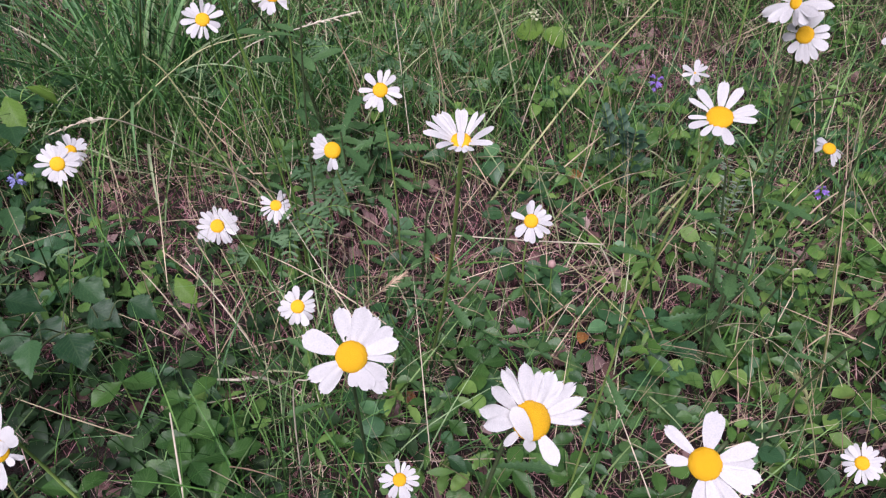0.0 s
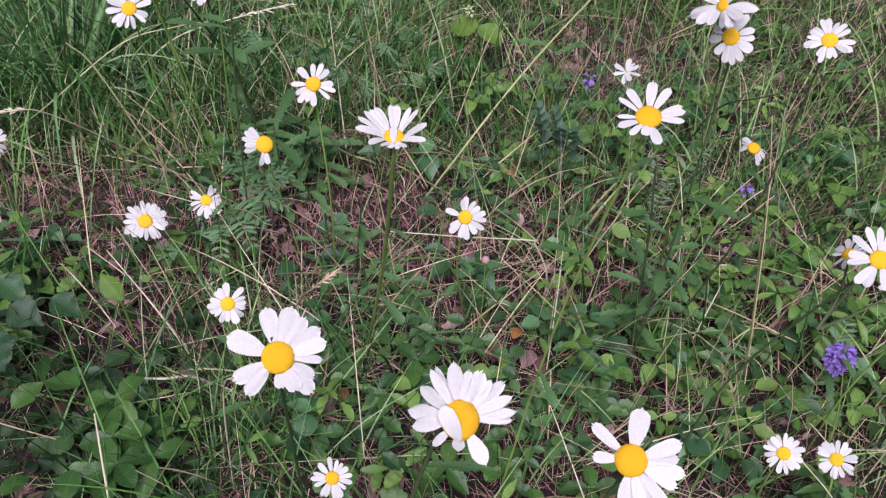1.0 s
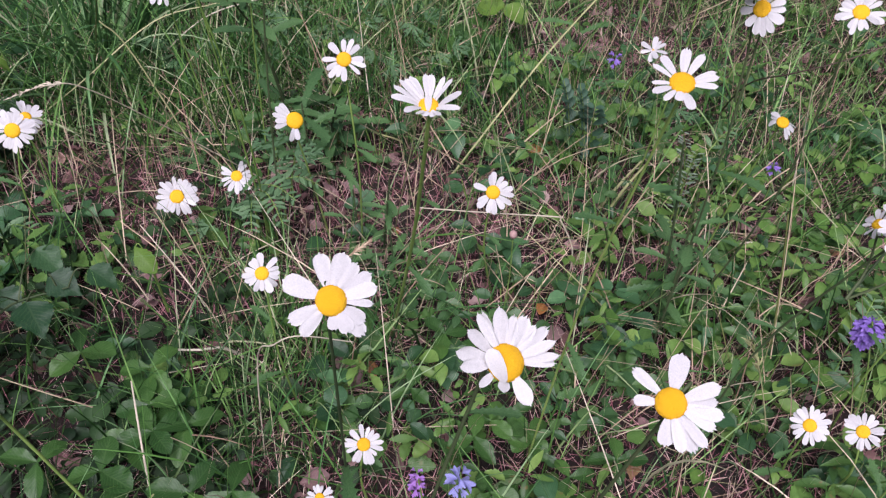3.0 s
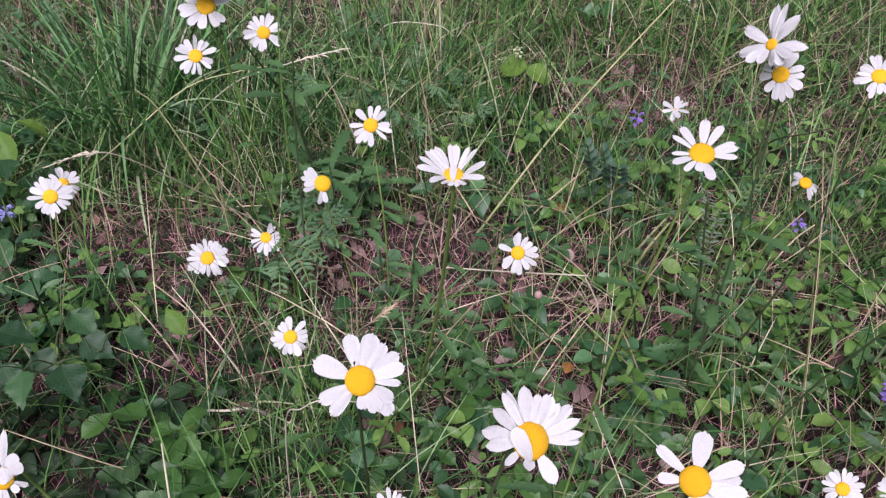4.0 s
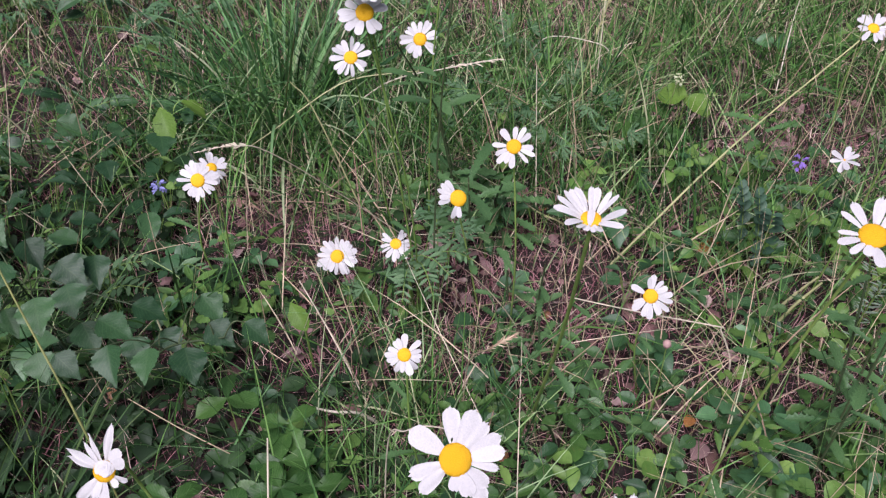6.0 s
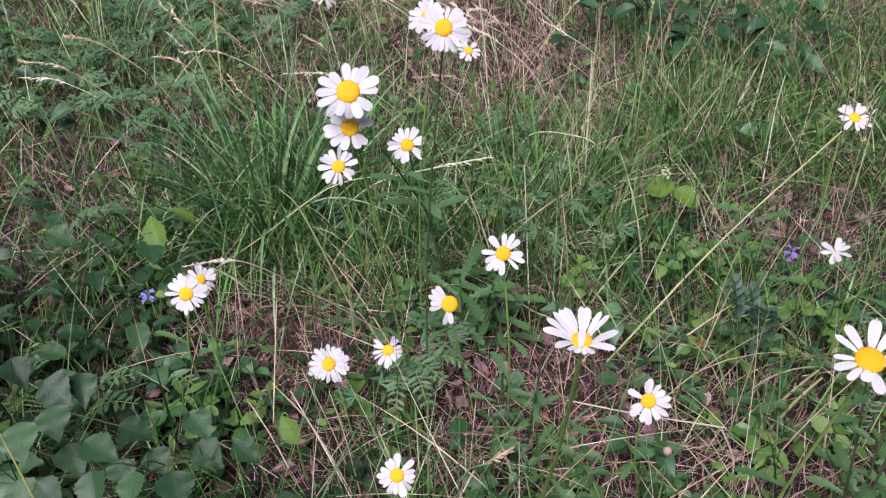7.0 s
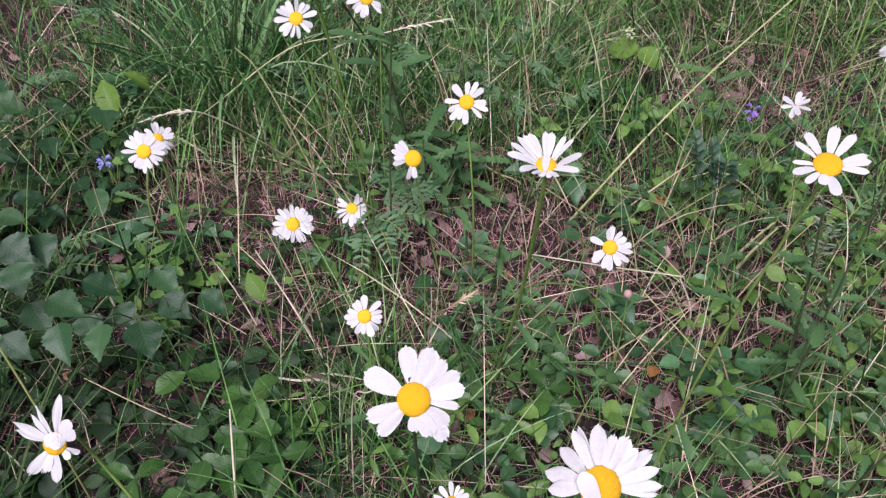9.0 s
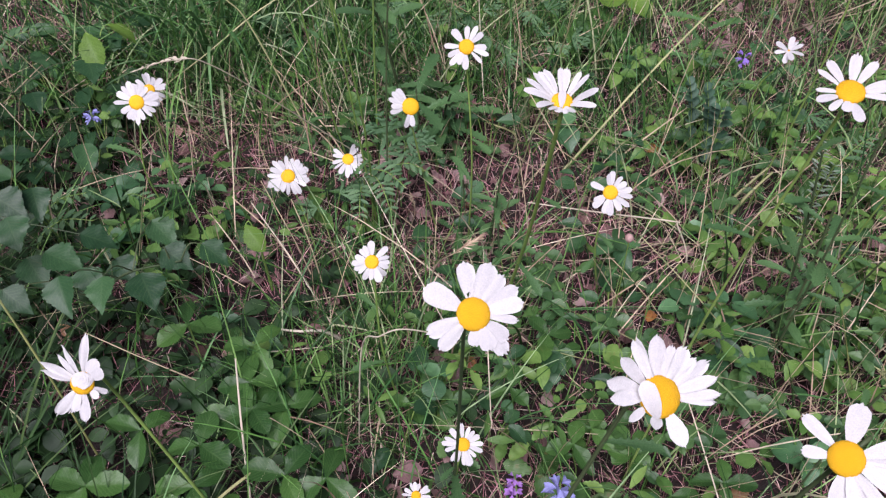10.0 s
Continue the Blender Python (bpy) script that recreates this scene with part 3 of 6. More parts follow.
def daisy(x, y, z, across, facing, foot, rays=17, cup=0.08, angles=(), skip=(), wide=0, leaves=3, sway=0.02, seed=0, disc=0.36, label="", stalk=STEM, spread=0.12, leaf_size=0.04, fork=(), rays_at=(), flaps=(), stout=1.0):
    """An oxeye daisy. across: width of the head; facing: its normal; foot: offset of the root from the head; cup: how far the rays rise; fork: where its stem leaves a shared one; rays_at: each ray as its angle, rise, reach and width in mm; flaps: rays bent over the disc, as angle of the root, heading, length and width."""
    rnd = random.Random(seed + 31)
    gx, gy = x + foot[0], y + foot[1]
    gz = float(ground_z(gx, gy))
    root = thing("daisy", gx, gy, gz, label or "white oxeye daisy with a yellow disc on a thin green stem", "daisy", "daisies in the meadow")
    n = Vector(facing).normalized()
    head = Vector((x - gx, y - gy, z - gz))
    r = across * disc / 2
    neck = head - n * r * 0.7
    mid = neck * 0.55 + Vector((rnd.uniform(-sway, sway), rnd.uniform(-sway, sway), 0))
    path = bezier([(0, 0, -0.01), mid, neck - n * 0.02, neck], 16)
    if fork:
        start = Vector(fork) - Vector((gx, gy, gz))
        path = bezier([start, start * 0.5 + neck * 0.5 - n * 0.008, neck], 16)
    part("stem", mesh_from("stem", *tube_arrays(path, np.linspace(0.0013, 0.0009, 16) * stout)[:2], stalk), root)
    up_axis = Vector((0, 0, 1)) - n * n.z
    side_axis = n.cross(Vector((0, 0, 1)))
    if up_axis.length < 0.05:
        up_axis = Vector((0, 1, 0))
    up_axis, side_axis = up_axis.normalized(), -side_axis.normalized() if side_axis.length > 0.05 else Vector((1, 0, 0))
    base = Matrix.Translation(head) @ Matrix((up_axis.cross(n), up_axis, n)).transposed().to_4x4()
    part("cup", CUP, root, "green scaly cup under the head", base @ Matrix.Scale(r * 0.95, 4))
    part("disc", DOME, root, "domed golden-yellow disc", base @ Matrix.Diagonal((r, r, r, 1)))
    kinds = (PETALS, WIDE, RAGGED)[wide]
    if not rays_at:
        turns = list(angles) if angles else [360 * (i + rnd.uniform(-0.25, 0.25)) / rays for i in range(rays) if i not in skip]
        rays_at = [(a, cup + rnd.gauss(0, spread), 500 * across * rnd.uniform(0.86, 1.12), 0) for a in turns if angles or rnd.random() > 0.05]
    for i, (turn, rise, reach, width) in enumerate(rays_at):
        a = radians(turn)
        if width:
            rise += rnd.gauss(0, 0.05)
        length = max(reach / 1000 - r * 0.75, 0.003)
        shape = rnd.choice(kinds)
        broad = width / 1000 / SPAN[shape.name] if width else length * rnd.uniform(0.95, 1.3)
        d = Vector((math.sin(a) * math.cos(rise), math.cos(a) * math.cos(rise), math.sin(rise)))
        out = Vector((math.sin(a), math.cos(a), 0))
        nn = Vector((0, 0, 1)) * math.cos(rise) - out * math.sin(rise)
        nn = nn + d.cross(nn) * rnd.gauss(0, 0.2)
        m = base @ aim(out * r * 0.78 + Vector((0, 0, r * (0.02 + 0.05 * (i % 3)))), d, nn) @ Matrix.Diagonal((broad, length, length, 1))
        part("petal", shape, root, "", m)
    for turn, heading, length, width in flaps:
        a, h = radians(turn), radians(heading)
        at = Vector((math.sin(a), math.cos(a), 0)) * r * 1.02 + Vector((0, 0, r * 0.2))
        d = Vector((math.sin(h), math.cos(h), 0.62))
        part("petal", FLAP, root, "ray folded over the disc", base @ aim(at, d, Vector((math.sin(a), math.cos(a), 1.4))) @ Matrix.Diagonal((width / 1000 / SPAN[FLAP.name], length / 1000, length / 1000, 1)))
    for i in range(leaves):
        s = 3 + i * 3 + rnd.randint(0, 1)
        if s >= 10:
            break
        q = path[s]
        a = rnd.uniform(0, 6.28)
        d = (math.cos(a), math.sin(a), rnd.uniform(0.1, 0.7))
        ln = leaf_size * rnd.uniform(0.7, 1.25) * (1.15 - 0.04 * s)
        part("stem_leaf", STEM_LEAF, root, "", aim(q, d, (0, 0, 1)) @ Matrix.Scale(ln, 4))
    return root


daisy(-0.450, 0.791, 0.258, 0.049, (0.22, -0.76, 0.61), (0.000, 0.030), seed=1, rays=18)
daisy(-0.457, 0.843, 0.239, 0.040, (0.54, -0.48, 0.69), (-0.020, 0.030), seed=2, rays=16)
daisy(-0.301, 0.848, 0.111, 0.053, (0.21, -0.59, 0.78), (0.040, -0.040), seed=3, rays=19)
daisy(-0.220, 0.855, 0.141, 0.043, (0.13, -0.51, 0.85), (0.020, 0.020), seed=4, rays=15)
daisy(-0.135, 0.838, 0.243, 0.050, (0.21, -0.71, 0.68), (0.030, 0.050), seed=5, angles=(309, 294, 277, 327, 259, 197, 181), disc=0.42, spread=0.08, label="half-bare oxeye daisy with few white rays on it")
daisy(-0.069, 0.801, 0.352, 0.047, (0.06, -0.73, 0.69), (0.010, 0.050), seed=6, rays=16, leaves=4)
daisy(0.013, 0.501, 0.500, 0.051, (-0.00, -0.14, 0.99), (-0.030, 0.215), seed=7, stout=1.6, disc=0.3, leaves=4, label="cupped white oxeye daisy with rays raised round the disc", rays_at=((262, 0.8, 29, 5.5), (284, 0.75, 29, 4.9), (298, 0.7, 28, 5.3), (318, 0.66, 26.5, 5.3), (332, 0.64, 26, 5.6), (355, 0.62, 24.5, 5.2), (7, 0.62, 25.5, 6.5), (33, 0.64, 25, 4.1), (48, 0.68, 26, 5.3), (96, 0.8, 28, 7.5), (124, 0.75, 26, 6), (236, 0.6, 22, 5.5), (214, 0.35, 15.5, 5.5), (194, 0.2, 13, 5.5), (166, 0.2, 13, 5.5), (150, 0.4, 16, 5.5)), flaps=((184, 2, 13, 5.5),))
daisy(0.102, 0.739, 0.215, 0.047, (-0.10, -0.72, 0.69), (0.020, 0.040), seed=8, rays=15)
daisy(0.169, 0.433, 0.566, 0.045, (-0.09, -0.30, 0.95), (-0.030, 0.080), seed=9, wide=1, disc=0.37, leaves=4, rays_at=((232, 0.25, 22.0, 5.2), (254, 0.25, 19.0, 3.4), (293, 0.25, 21.5, 5.3), (319, 0.25, 23.8, 5.8), (357, 0.27, 26.5, 6.8), (24, 0.25, 24.7, 6.0), (60, 0.25, 22.0, 4.5), (74, 0.25, 22.3, 5.0), (94, 0.25, 21.4, 5.4), (157, 0.2, 21.8, 7.0), (207, 0.25, 20.4, 4.5), (181, 0.25, 15.1, 6.0)))
daisy(-0.136, 0.543, 0.280, 0.037, (0.07, -0.64, 0.77), (0.020, 0.030), seed=10, rays=16)
daisy(-0.034, 0.203, 0.616, 0.037, (0.14, -0.57, 0.81), (-0.030, 0.220), seed=11, stout=0.75, stalk=DARK_STEM, wide=1, disc=0.33, leaves=2, label="white oxeye daisy with a dozen broad rays", rays_at=((357, 0.04, 18.8, 6.7), (26, 0.06, 18.9, 7.6), (45, -0.02, 17.5, 5.3), (66, 0.04, 18.5, 5.5), (83, 0.05, 18.2, 5.9), (103, 0.0, 16.0, 3.2), (131, 0.04, 15.0, 6.2), (145, -0.02, 18.0, 6.2), (160, 0.03, 13.8, 6.2), (181, 0.0, 11.0, 5.8), (230, 0.04, 17.1, 5.5), (252, 0.02, 17.4, 6.0), (304, 0.05, 19.5, 8.4)))
daisy(0.033, 0.188, 0.597, 0.040, (0.20, -0.54, 0.81), (-0.050, 0.020), seed=12, stout=0.9, stalk=DARK_STEM, wide=2, disc=0.38, leaves=3, label="white oxeye daisy with ruffled rays, one folded over its disc", rays_at=((323, 0.14, 20.3, 5.3), (343, 0.18, 22.4, 4.4), (352, 0.12, 21.2, 3.0), (9, 0.16, 21.5, 6.2), (25, 0.2, 18.1, 4.8), (43, 0.14, 19.6, 6.2), (56, 0.1, 18.8, 4.8), (68, 0.16, 22.2, 5.3), (84, 0.12, 21.5, 4.8), (99, 0.14, 21.4, 4.2), (108, 0.1, 19.6, 3.2), (167, 0.08, 18.6, 6.6), (203, 0.05, 11.3, 6.6), (246, 0.05, 13.9, 4.0), (280, 0.12, 20.0, 5.6), (297, 0.14, 21.6, 6.5)), flaps=((202, 338, 15.0, 6.6),))
daisy(0.097, 0.175, 0.588, 0.038, (-0.31, -0.47, 0.83), (-0.080, 0.050), seed=13, stout=0.9, stalk=DARK_STEM, wide=1, disc=0.33, leaves=2, label="white oxeye daisy with gaps between its broad rays", rays_at=((288, 0.04, 19.3, 4.8), (349, 0.05, 19.8, 7.8), (45, 0.02, 19.7, 6.0), (61, -0.03, 17.4, 5.2), (79, 0.02, 19.9, 5.6), (94, -0.02, 18.6, 4.8), (116, 0.02, 20.5, 4.8), (130, 0.04, 19.9, 5.4), (143, -0.02, 18.8, 5.0), (164, 0.02, 16.2, 6.2), (250, 0.05, 14.2, 4.6)))
daisy(-0.040, 0.426, 0.172, 0.036, (0.04, -0.44, 0.90), (0.010, 0.020), seed=14, rays=16)
daisy(-0.248, 0.268, 0.456, 0.053, (0.12, -0.76, 0.64), (0.060, 0.050), seed=15, wide=2, disc=0.25, leaves=3, label="drooping oxeye daisy with ragged white rays", rays_at=((289, 0.1, 22.9, 5.5), (305, 0.15, 25.0, 5.8), (324, 0.05, 20.4, 3.8), (338, 0.2, 23.6, 4.4), (7, 0.15, 27.0, 4.6), (221, 0.1, 23.3, 7.0), (211, 0.0, 19.9, 5.8), (199, 0.1, 16.3, 5.1), (177, 0.05, 21.5, 6.1), (135, 0.1, 12.0, 4.8), (118, -0.2, 14.4, 3.2), (62, 0.3, 14.4, 7.1), (34, 0.3, 15.4, 7.7)), flaps=((325, 150, 7.0, 6.5), (350, 172, 7.0, 7.5), (15, 195, 7.5, 7.5), (42, 222, 8.5, 7.5), (70, 250, 8.0, 6.5)))
daisy(0.400, 0.452, 0.159, 0.038, (-0.40, -0.45, 0.80), (0.020, 0.020), seed=16, rays=17)
daisy(0.446, 0.439, 0.167, 0.037, (-0.44, -0.43, 0.79), (0.020, 0.020), seed=17, rays=17)
daisy(0.495, 0.499, 0.305, 0.037, (-0.45, -0.46, 0.77), (0.000, 0.030), seed=18, rays=16)
daisy(0.305, 0.645, 0.505, 0.042, (-0.53, -0.67, 0.52), (0.015, 0.030), seed=19, stalk=DARK_STEM, leaves=5, leaf_size=0.05, sway=0.03, rays_at=((246, 0.05, 18.6, 7.2), (200, 0.05, 18.4, 6.8), (172, 0.05, 21.9, 6.8), (153, 0.05, 24.0, 6.2), (133, 0.05, 23.1, 6.8), (103, 0.05, 21.1, 8.5), (73, 0.05, 19.4, 6.2), (48, 0.05, 19.3, 7.5), (15, 0.15, 21.6, 7.5), (351, 0.2, 20.4, 7.3), (322, 0.2, 18.2, 7.1), (281, 0.1, 16.3, 6.7)))
daisy(0.290, 0.647, 0.533, 0.044, (-0.76, -0.42, 0.48), (0.034, 0.028), seed=20, wide=2, disc=0.24, stalk=DARK_STEM, leaves=0, fork=(0.311, 0.651, 0.405), label="white oxeye daisy turned aside with drooping rays", rays_at=((274, 0.1, 31, 10), (228, 0.1, 31, 10), (178, 0.2, 19, 8), (205, 0.2, 25, 9), (334, 0.3, 33, 9), (353, 0.35, 35, 7), (20, 0.3, 32, 9.5), (66, 0.1, 31, 9), (92, 0.1, 27, 9), (142, 0.2, 19, 8), (118, 0.1, 22, 8)))
daisy(0.389, 0.693, 0.352, 0.037, (-0.06, -0.43, 0.90), (-0.030, 0.040), seed=22, rays=16, cup=-0.5, skip=(0, 1, 2, 3, 8, 9, 10, 11), label="withering oxeye daisy with a few limp rays")
daisy(0.401, 0.657, 0.497, 0.041, (-0.31, -0.52, 0.80), (-0.040, 0.060), seed=23, rays=18, stalk=DARK_STEM, leaves=4)
daisy(0.373, 0.436, 0.440, 0.044, (-0.29, -0.47, 0.83), (-0.070, 0.050), seed=24, stalk=DARK_STEM, leaves=4, disc=0.34, rays_at=((322, 0.15, 26.0, 6.2), (342, 0.15, 25.0, 5.0), (293, 0.15, 24.7, 5.2), (9, 0.15, 24.9, 9.0), (41, 0.15, 25.3, 5.2), (52, 0.15, 22.8, 4.3), (72, 0.15, 19.2, 5.6), (99, 0.05, 21.7, 5.0), (149, 0.1, 23.1, 7.4), (190, 0.1, 22.1, 7.6), (203, 0.15, 26.0, 7.2), (240, 0.15, 24.0, 5.8), (262, 0.15, 21.5, 7.0)))
daisy(0.379, 0.477, 0.407, 0.029, (-0.67, 0.06, 0.74), (-0.074, 0.009), seed=25, stalk=DARK_STEM, rays=14, leaves=0, fork=(0.361, 0.446, 0.351))
daisy(0.432, 0.467, 0.376, 0.034, (-0.12, -0.33, 0.94), (-0.126, 0.020), seed=26, stalk=DARK_STEM, rays=14, skip=(0, 1, 3, 6, 7, 9, 12), leaves=0, fork=(0.361, 0.446, 0.351))
daisy(0.449, 0.517, 0.431, 0.034, (-0.41, -0.48, 0.78), (-0.143, -0.031), seed=27, stalk=DARK_STEM, rays=14, leaves=0, fork=(0.361, 0.446, 0.351))
daisy(-0.141, 0.852, 0.584, 0.051, (0.13, -0.81, 0.57), (-0.030, 0.000), seed=28, rays=21, stalk=DARK_STEM, leaves=4)
daisy(-0.191, 1.030, 0.528, 0.048, (-0.13, -0.68, 0.72), (-0.020, 0.000), seed=29, rays=18, leaves=0)
daisy(-0.2245, 0.784, 0.541, 0.059, (0.21, -0.72, 0.66), (0.040, 0.080), seed=30, disc=0.40, leaves=3, rays_at=((359, 0.1, 28.4, 9.0), (25, 0.1, 25.2, 7.7), (42, 0.1, 31.0, 10.2), (70, 0.1, 32.5, 10.8), (90, 0.1, 28.7, 8.8), (132, 0.1, 28.2, 9.8), (160, 0.1, 29.0, 10.2), (179, 0.1, 25.6, 10.4), (207, 0.1, 25.9, 8.8), (223, 0.1, 30.4, 9.0), (249, 0.1, 32.6, 8.0), (273, 0.1, 31.0, 8.2), (298, 0.1, 31.0, 9.4), (321, 0.1, 25.2, 9.0)))
daisy(-0.227, 0.789, 0.499, 0.049, (0.20, -0.68, 0.71), (0.040, 0.080), seed=31, disc=0.38, leaves=2, rays_at=((304, 0.05, 22.2, 7.9), (275, 0.05, 27.0, 8.4), (256, 0.05, 26.8, 8.6), (230, 0.05, 26.0, 8.6), (201, 0.05, 24.3, 9.0), (161, 0.05, 22.9, 9.0), (139, 0.05, 23.5, 8.2), (73, 0.05, 24.4, 10.0), (46, 0.05, 23.0, 9.6), (11, 0.05, 21.7, 9.6), (338, 0.05, 21.2, 9.0)))
daisy(-0.292, 0.942, 0.362, 0.049, (0.13, -0.67, 0.73), (0.050, 0.040), seed=32, rays=15)
daisy(-0.225, 1.044, 0.343, 0.051, (0.16, -0.73, 0.66), (0.060, 0.040), seed=33, rays=18, stalk=DARK_STEM, leaves=2, leaf_size=0.05)
daisy(-0.506, 1.620, 0.339, 0.046, (0.43, -0.58, 0.69), (0.020, 0.030), seed=34, rays=14)
daisy(0.468, 1.457, 0.229, 0.055, (0.09, -0.48, 0.87), (0.000, 0.000), seed=35, rays=14, cup=0.15)
daisy(0.366, 1.074, 0.208, 0.044, (-0.05, -0.30, 0.95), (-0.010, 0.020), seed=36, rays=11, cup=0.3, disc=0.08, spread=0.25, label="small white oxeye daisy with its disc hidden")
daisy(-0.210, 1.539, 0.278, 0.043, (0.10, -0.77, 0.63), (0.000, 0.020), seed=37, rays=13)
daisy(0.363, 0.938, 0.527, 0.059, (-0.23, -0.85, 0.48), (-0.020, 0.030), seed=38, rays=15)
daisy(-0.076, 0.365, 0.184, 0.024, (0.08, -0.37, 0.93), (0.000, 0.020), seed=39, rays=14)
daisy(0.468, 0.378, 0.176, 0.027, (0.19, -0.49, 0.85), (0.000, 0.020), seed=40, rays=13, cup=-0.4)

# ---- birch seedlings ----


def toothed_leaf(name, mat, teeth, width, shape, k=31, curl=0.18, fold=0.3, bite=0.12):
    """A toothed leaf of unit length along y."""
    v = np.linspace(0, 1, k)
    o = np.interp(v, np.linspace(0, 1, len(shape)), shape)
    o = o * (1 + bite * (2 * ((v * teeth) % 1.0) - 1) * -1 * (v > 0.12) * (v < 0.97))
    a = leaf_arrays(np.array([[0.0, 0, 0]]), np.array([[0, 1.0, 0]]), np.array([[0, 0, 1.0]]), 1.0, width, o, fold, curl, cols=7, wave=0.02)
    return mesh_from(name, a[0], a[1], mat, a[2])


BIRCH_SHAPE = (0.08, 0.62, 0.95, 1.0, 0.92, 0.76, 0.56, 0.36, 0.18, 0.03)
BERRY_SHAPE = (0.10, 0.30, 0.56, 0.80, 0.95, 1.0, 0.99, 0.88, 0.60, 0.12)
BIRCH = [toothed_leaf("birch_blade", BIRCH_LEAF, 11, 0.82, BIRCH_SHAPE, fold=0.18), toothed_leaf("birch_blade_folded", BIRCH_LEAF, 10, 0.76, BIRCH_SHAPE, curl=0.26, fold=0.3), toothed_leaf("birch_blade_flat", BIRCH_LEAF, 12, 0.9, BIRCH_SHAPE, curl=0.08, fold=0.12)]
LIME = [toothed_leaf("lime_blade", LIME_LEAF, 12, 0.62, BERRY_SHAPE, curl=0.3)]
BERRY = [toothed_leaf("berry_leaflet", BERRY_LEAF, 11, 0.60, BERRY_SHAPE, bite=0.07), toothed_leaf("berry_leaflet_curled", BERRY_LEAF, 11, 0.52, BERRY_SHAPE, curl=0.3, fold=0.45, bite=0.07), toothed_leaf("berry_leaflet_broad", BERRY_LEAF, 10, 0.64, BERRY_SHAPE, curl=0.1, bite=0.07)]


def seedling(name, foot, trunk, leaves, size, blades_, label, category, twig=STEM, seed=0):
    """A young woody plant: a thin trunk, and leaves (x, y, z of the middle, heading) each on its own twig."""
    rnd = random.Random(seed)
    gz = float(ground_z(*foot))
    root = thing(name, foot[0], foot[1], gz, label, category)
    o = Vector((foot[0], foot[1], gz))
    spine = bezier([Vector((*foot, gz - 0.01)) - o] + [Vector(p) - o for p in trunk], 20)
    part("trunk", mesh_from("trunk", *tube_arrays(spine, np.linspace(0.0022, 0.0010, 20))[:2], twig), root, "thin brownish woody shoot")
    for x, y, z, heading in leaves:
        ln = size * rnd.uniform(0.85, 1.15)
        h = radians(heading + rnd.uniform(-12, 12))
        d = Vector((math.cos(h), math.sin(h), rnd.uniform(-0.45, -0.1)))
        at = Vector((x, y, z)) - o - d.normalized() * ln * 0.45
        near_ = spine[int(np.argmin(((spine - np.array(at)) ** 2).sum(1) + 0.3 * np.maximum(spine[:, 2] - at.z, 0)))]
        bend = (Vector(near_) + at) / 2 + Vector((0, 0, 0.012))
        tw = part("twig", mesh_from("twig", *tube_arrays(bezier([near_, bend, at], 8), np.linspace(0.0009, 0.0006, 8), 5)[:2], twig), root)
        up = (rnd.uniform(-0.35, 0.35), rnd.uniform(-0.55, 0.05), 1)
        part("leaf", rnd.choice(blades_), tw, "", aim(at, d, up) @ Matrix.Scale(ln, 4))
    return root


seedling("birch_seedling", (-0.60, 0.66), [(-0.61, 0.65, 0.12), (-0.60, 0.62, 0.22)],
         ((-0.636, 0.651, 0.260, -25), (-0.533, 0.558, 0.240, -67), (-0.535, 0.613, 0.210, -62), (-0.448, 0.623, 0.200, -9), (-0.615, 0.586, 0.220, -45), (-0.644, 0.612, 0.250, -45), (-0.609, 0.602, 0.240, -86),
          (-0.555, 0.695, 0.180, -52), (-0.638, 0.698, 0.190, -38), (-0.487, 0.608, 0.180, -23), (-0.574, 0.674, 0.190, -19), (-0.600, 0.540, 0.190, -50), (-0.588, 0.475, 0.200, -67), (-0.537, 0.448, 0.220, -62)),
         0.046, BIRCH, "young birch with dark green toothed drooping leaves", "sapling", DARK_STEM, 3)
seedling("birch_seedling", (-0.50, 0.63), [(-0.47, 0.61, 0.10), (-0.42, 0.60, 0.17), (-0.35, 0.60, 0.20)],
         ((-0.504, 0.538, 0.190, -36), (-0.455, 0.542, 0.200, -64), (-0.417, 0.549, 0.200, -71), (-0.366, 0.549, 0.210, -55), (-0.356, 0.604, 0.200, -31), (-0.314, 0.606, 0.210, -15), (-0.393, 0.660, 0.180, -23),
          (-0.454, 0.589, 0.170, -65), (-0.551, 0.553, 0.160, -56), (-0.616, 0.603, 0.170, -42), (-0.428, 0.618, 0.160, -38), (-0.529, 0.613, 0.150, -45)),
         0.042, BIRCH, "low birch shoot spreading dark green toothed leaves", "sapling", DARK_STEM, 8)
# unseen birches added beyond the left edge to shade that side
SHADE_BUSH = random.Random(21)
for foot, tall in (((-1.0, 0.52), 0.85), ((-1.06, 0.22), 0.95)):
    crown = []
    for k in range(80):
        h = SHADE_BUSH.uniform(0.22, 1.0)
        a, r = SHADE_BUSH.uniform(0, 6.28), 0.24 * (1.1 - h * 0.6) * math.sqrt(SHADE_BUSH.uniform(0.05, 1))
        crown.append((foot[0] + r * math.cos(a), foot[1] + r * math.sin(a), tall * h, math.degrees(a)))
    seedling("birch_sapling", foot, [(foot[0] + 0.02, foot[1], tall * 0.5), (foot[0] + 0.03, foot[1] - 0.02, tall)], crown, 0.055, BIRCH, "unseen slender birch with toothed leaves, added to shade the left side", "sapling", DARK_STEM, int(tall * 100))
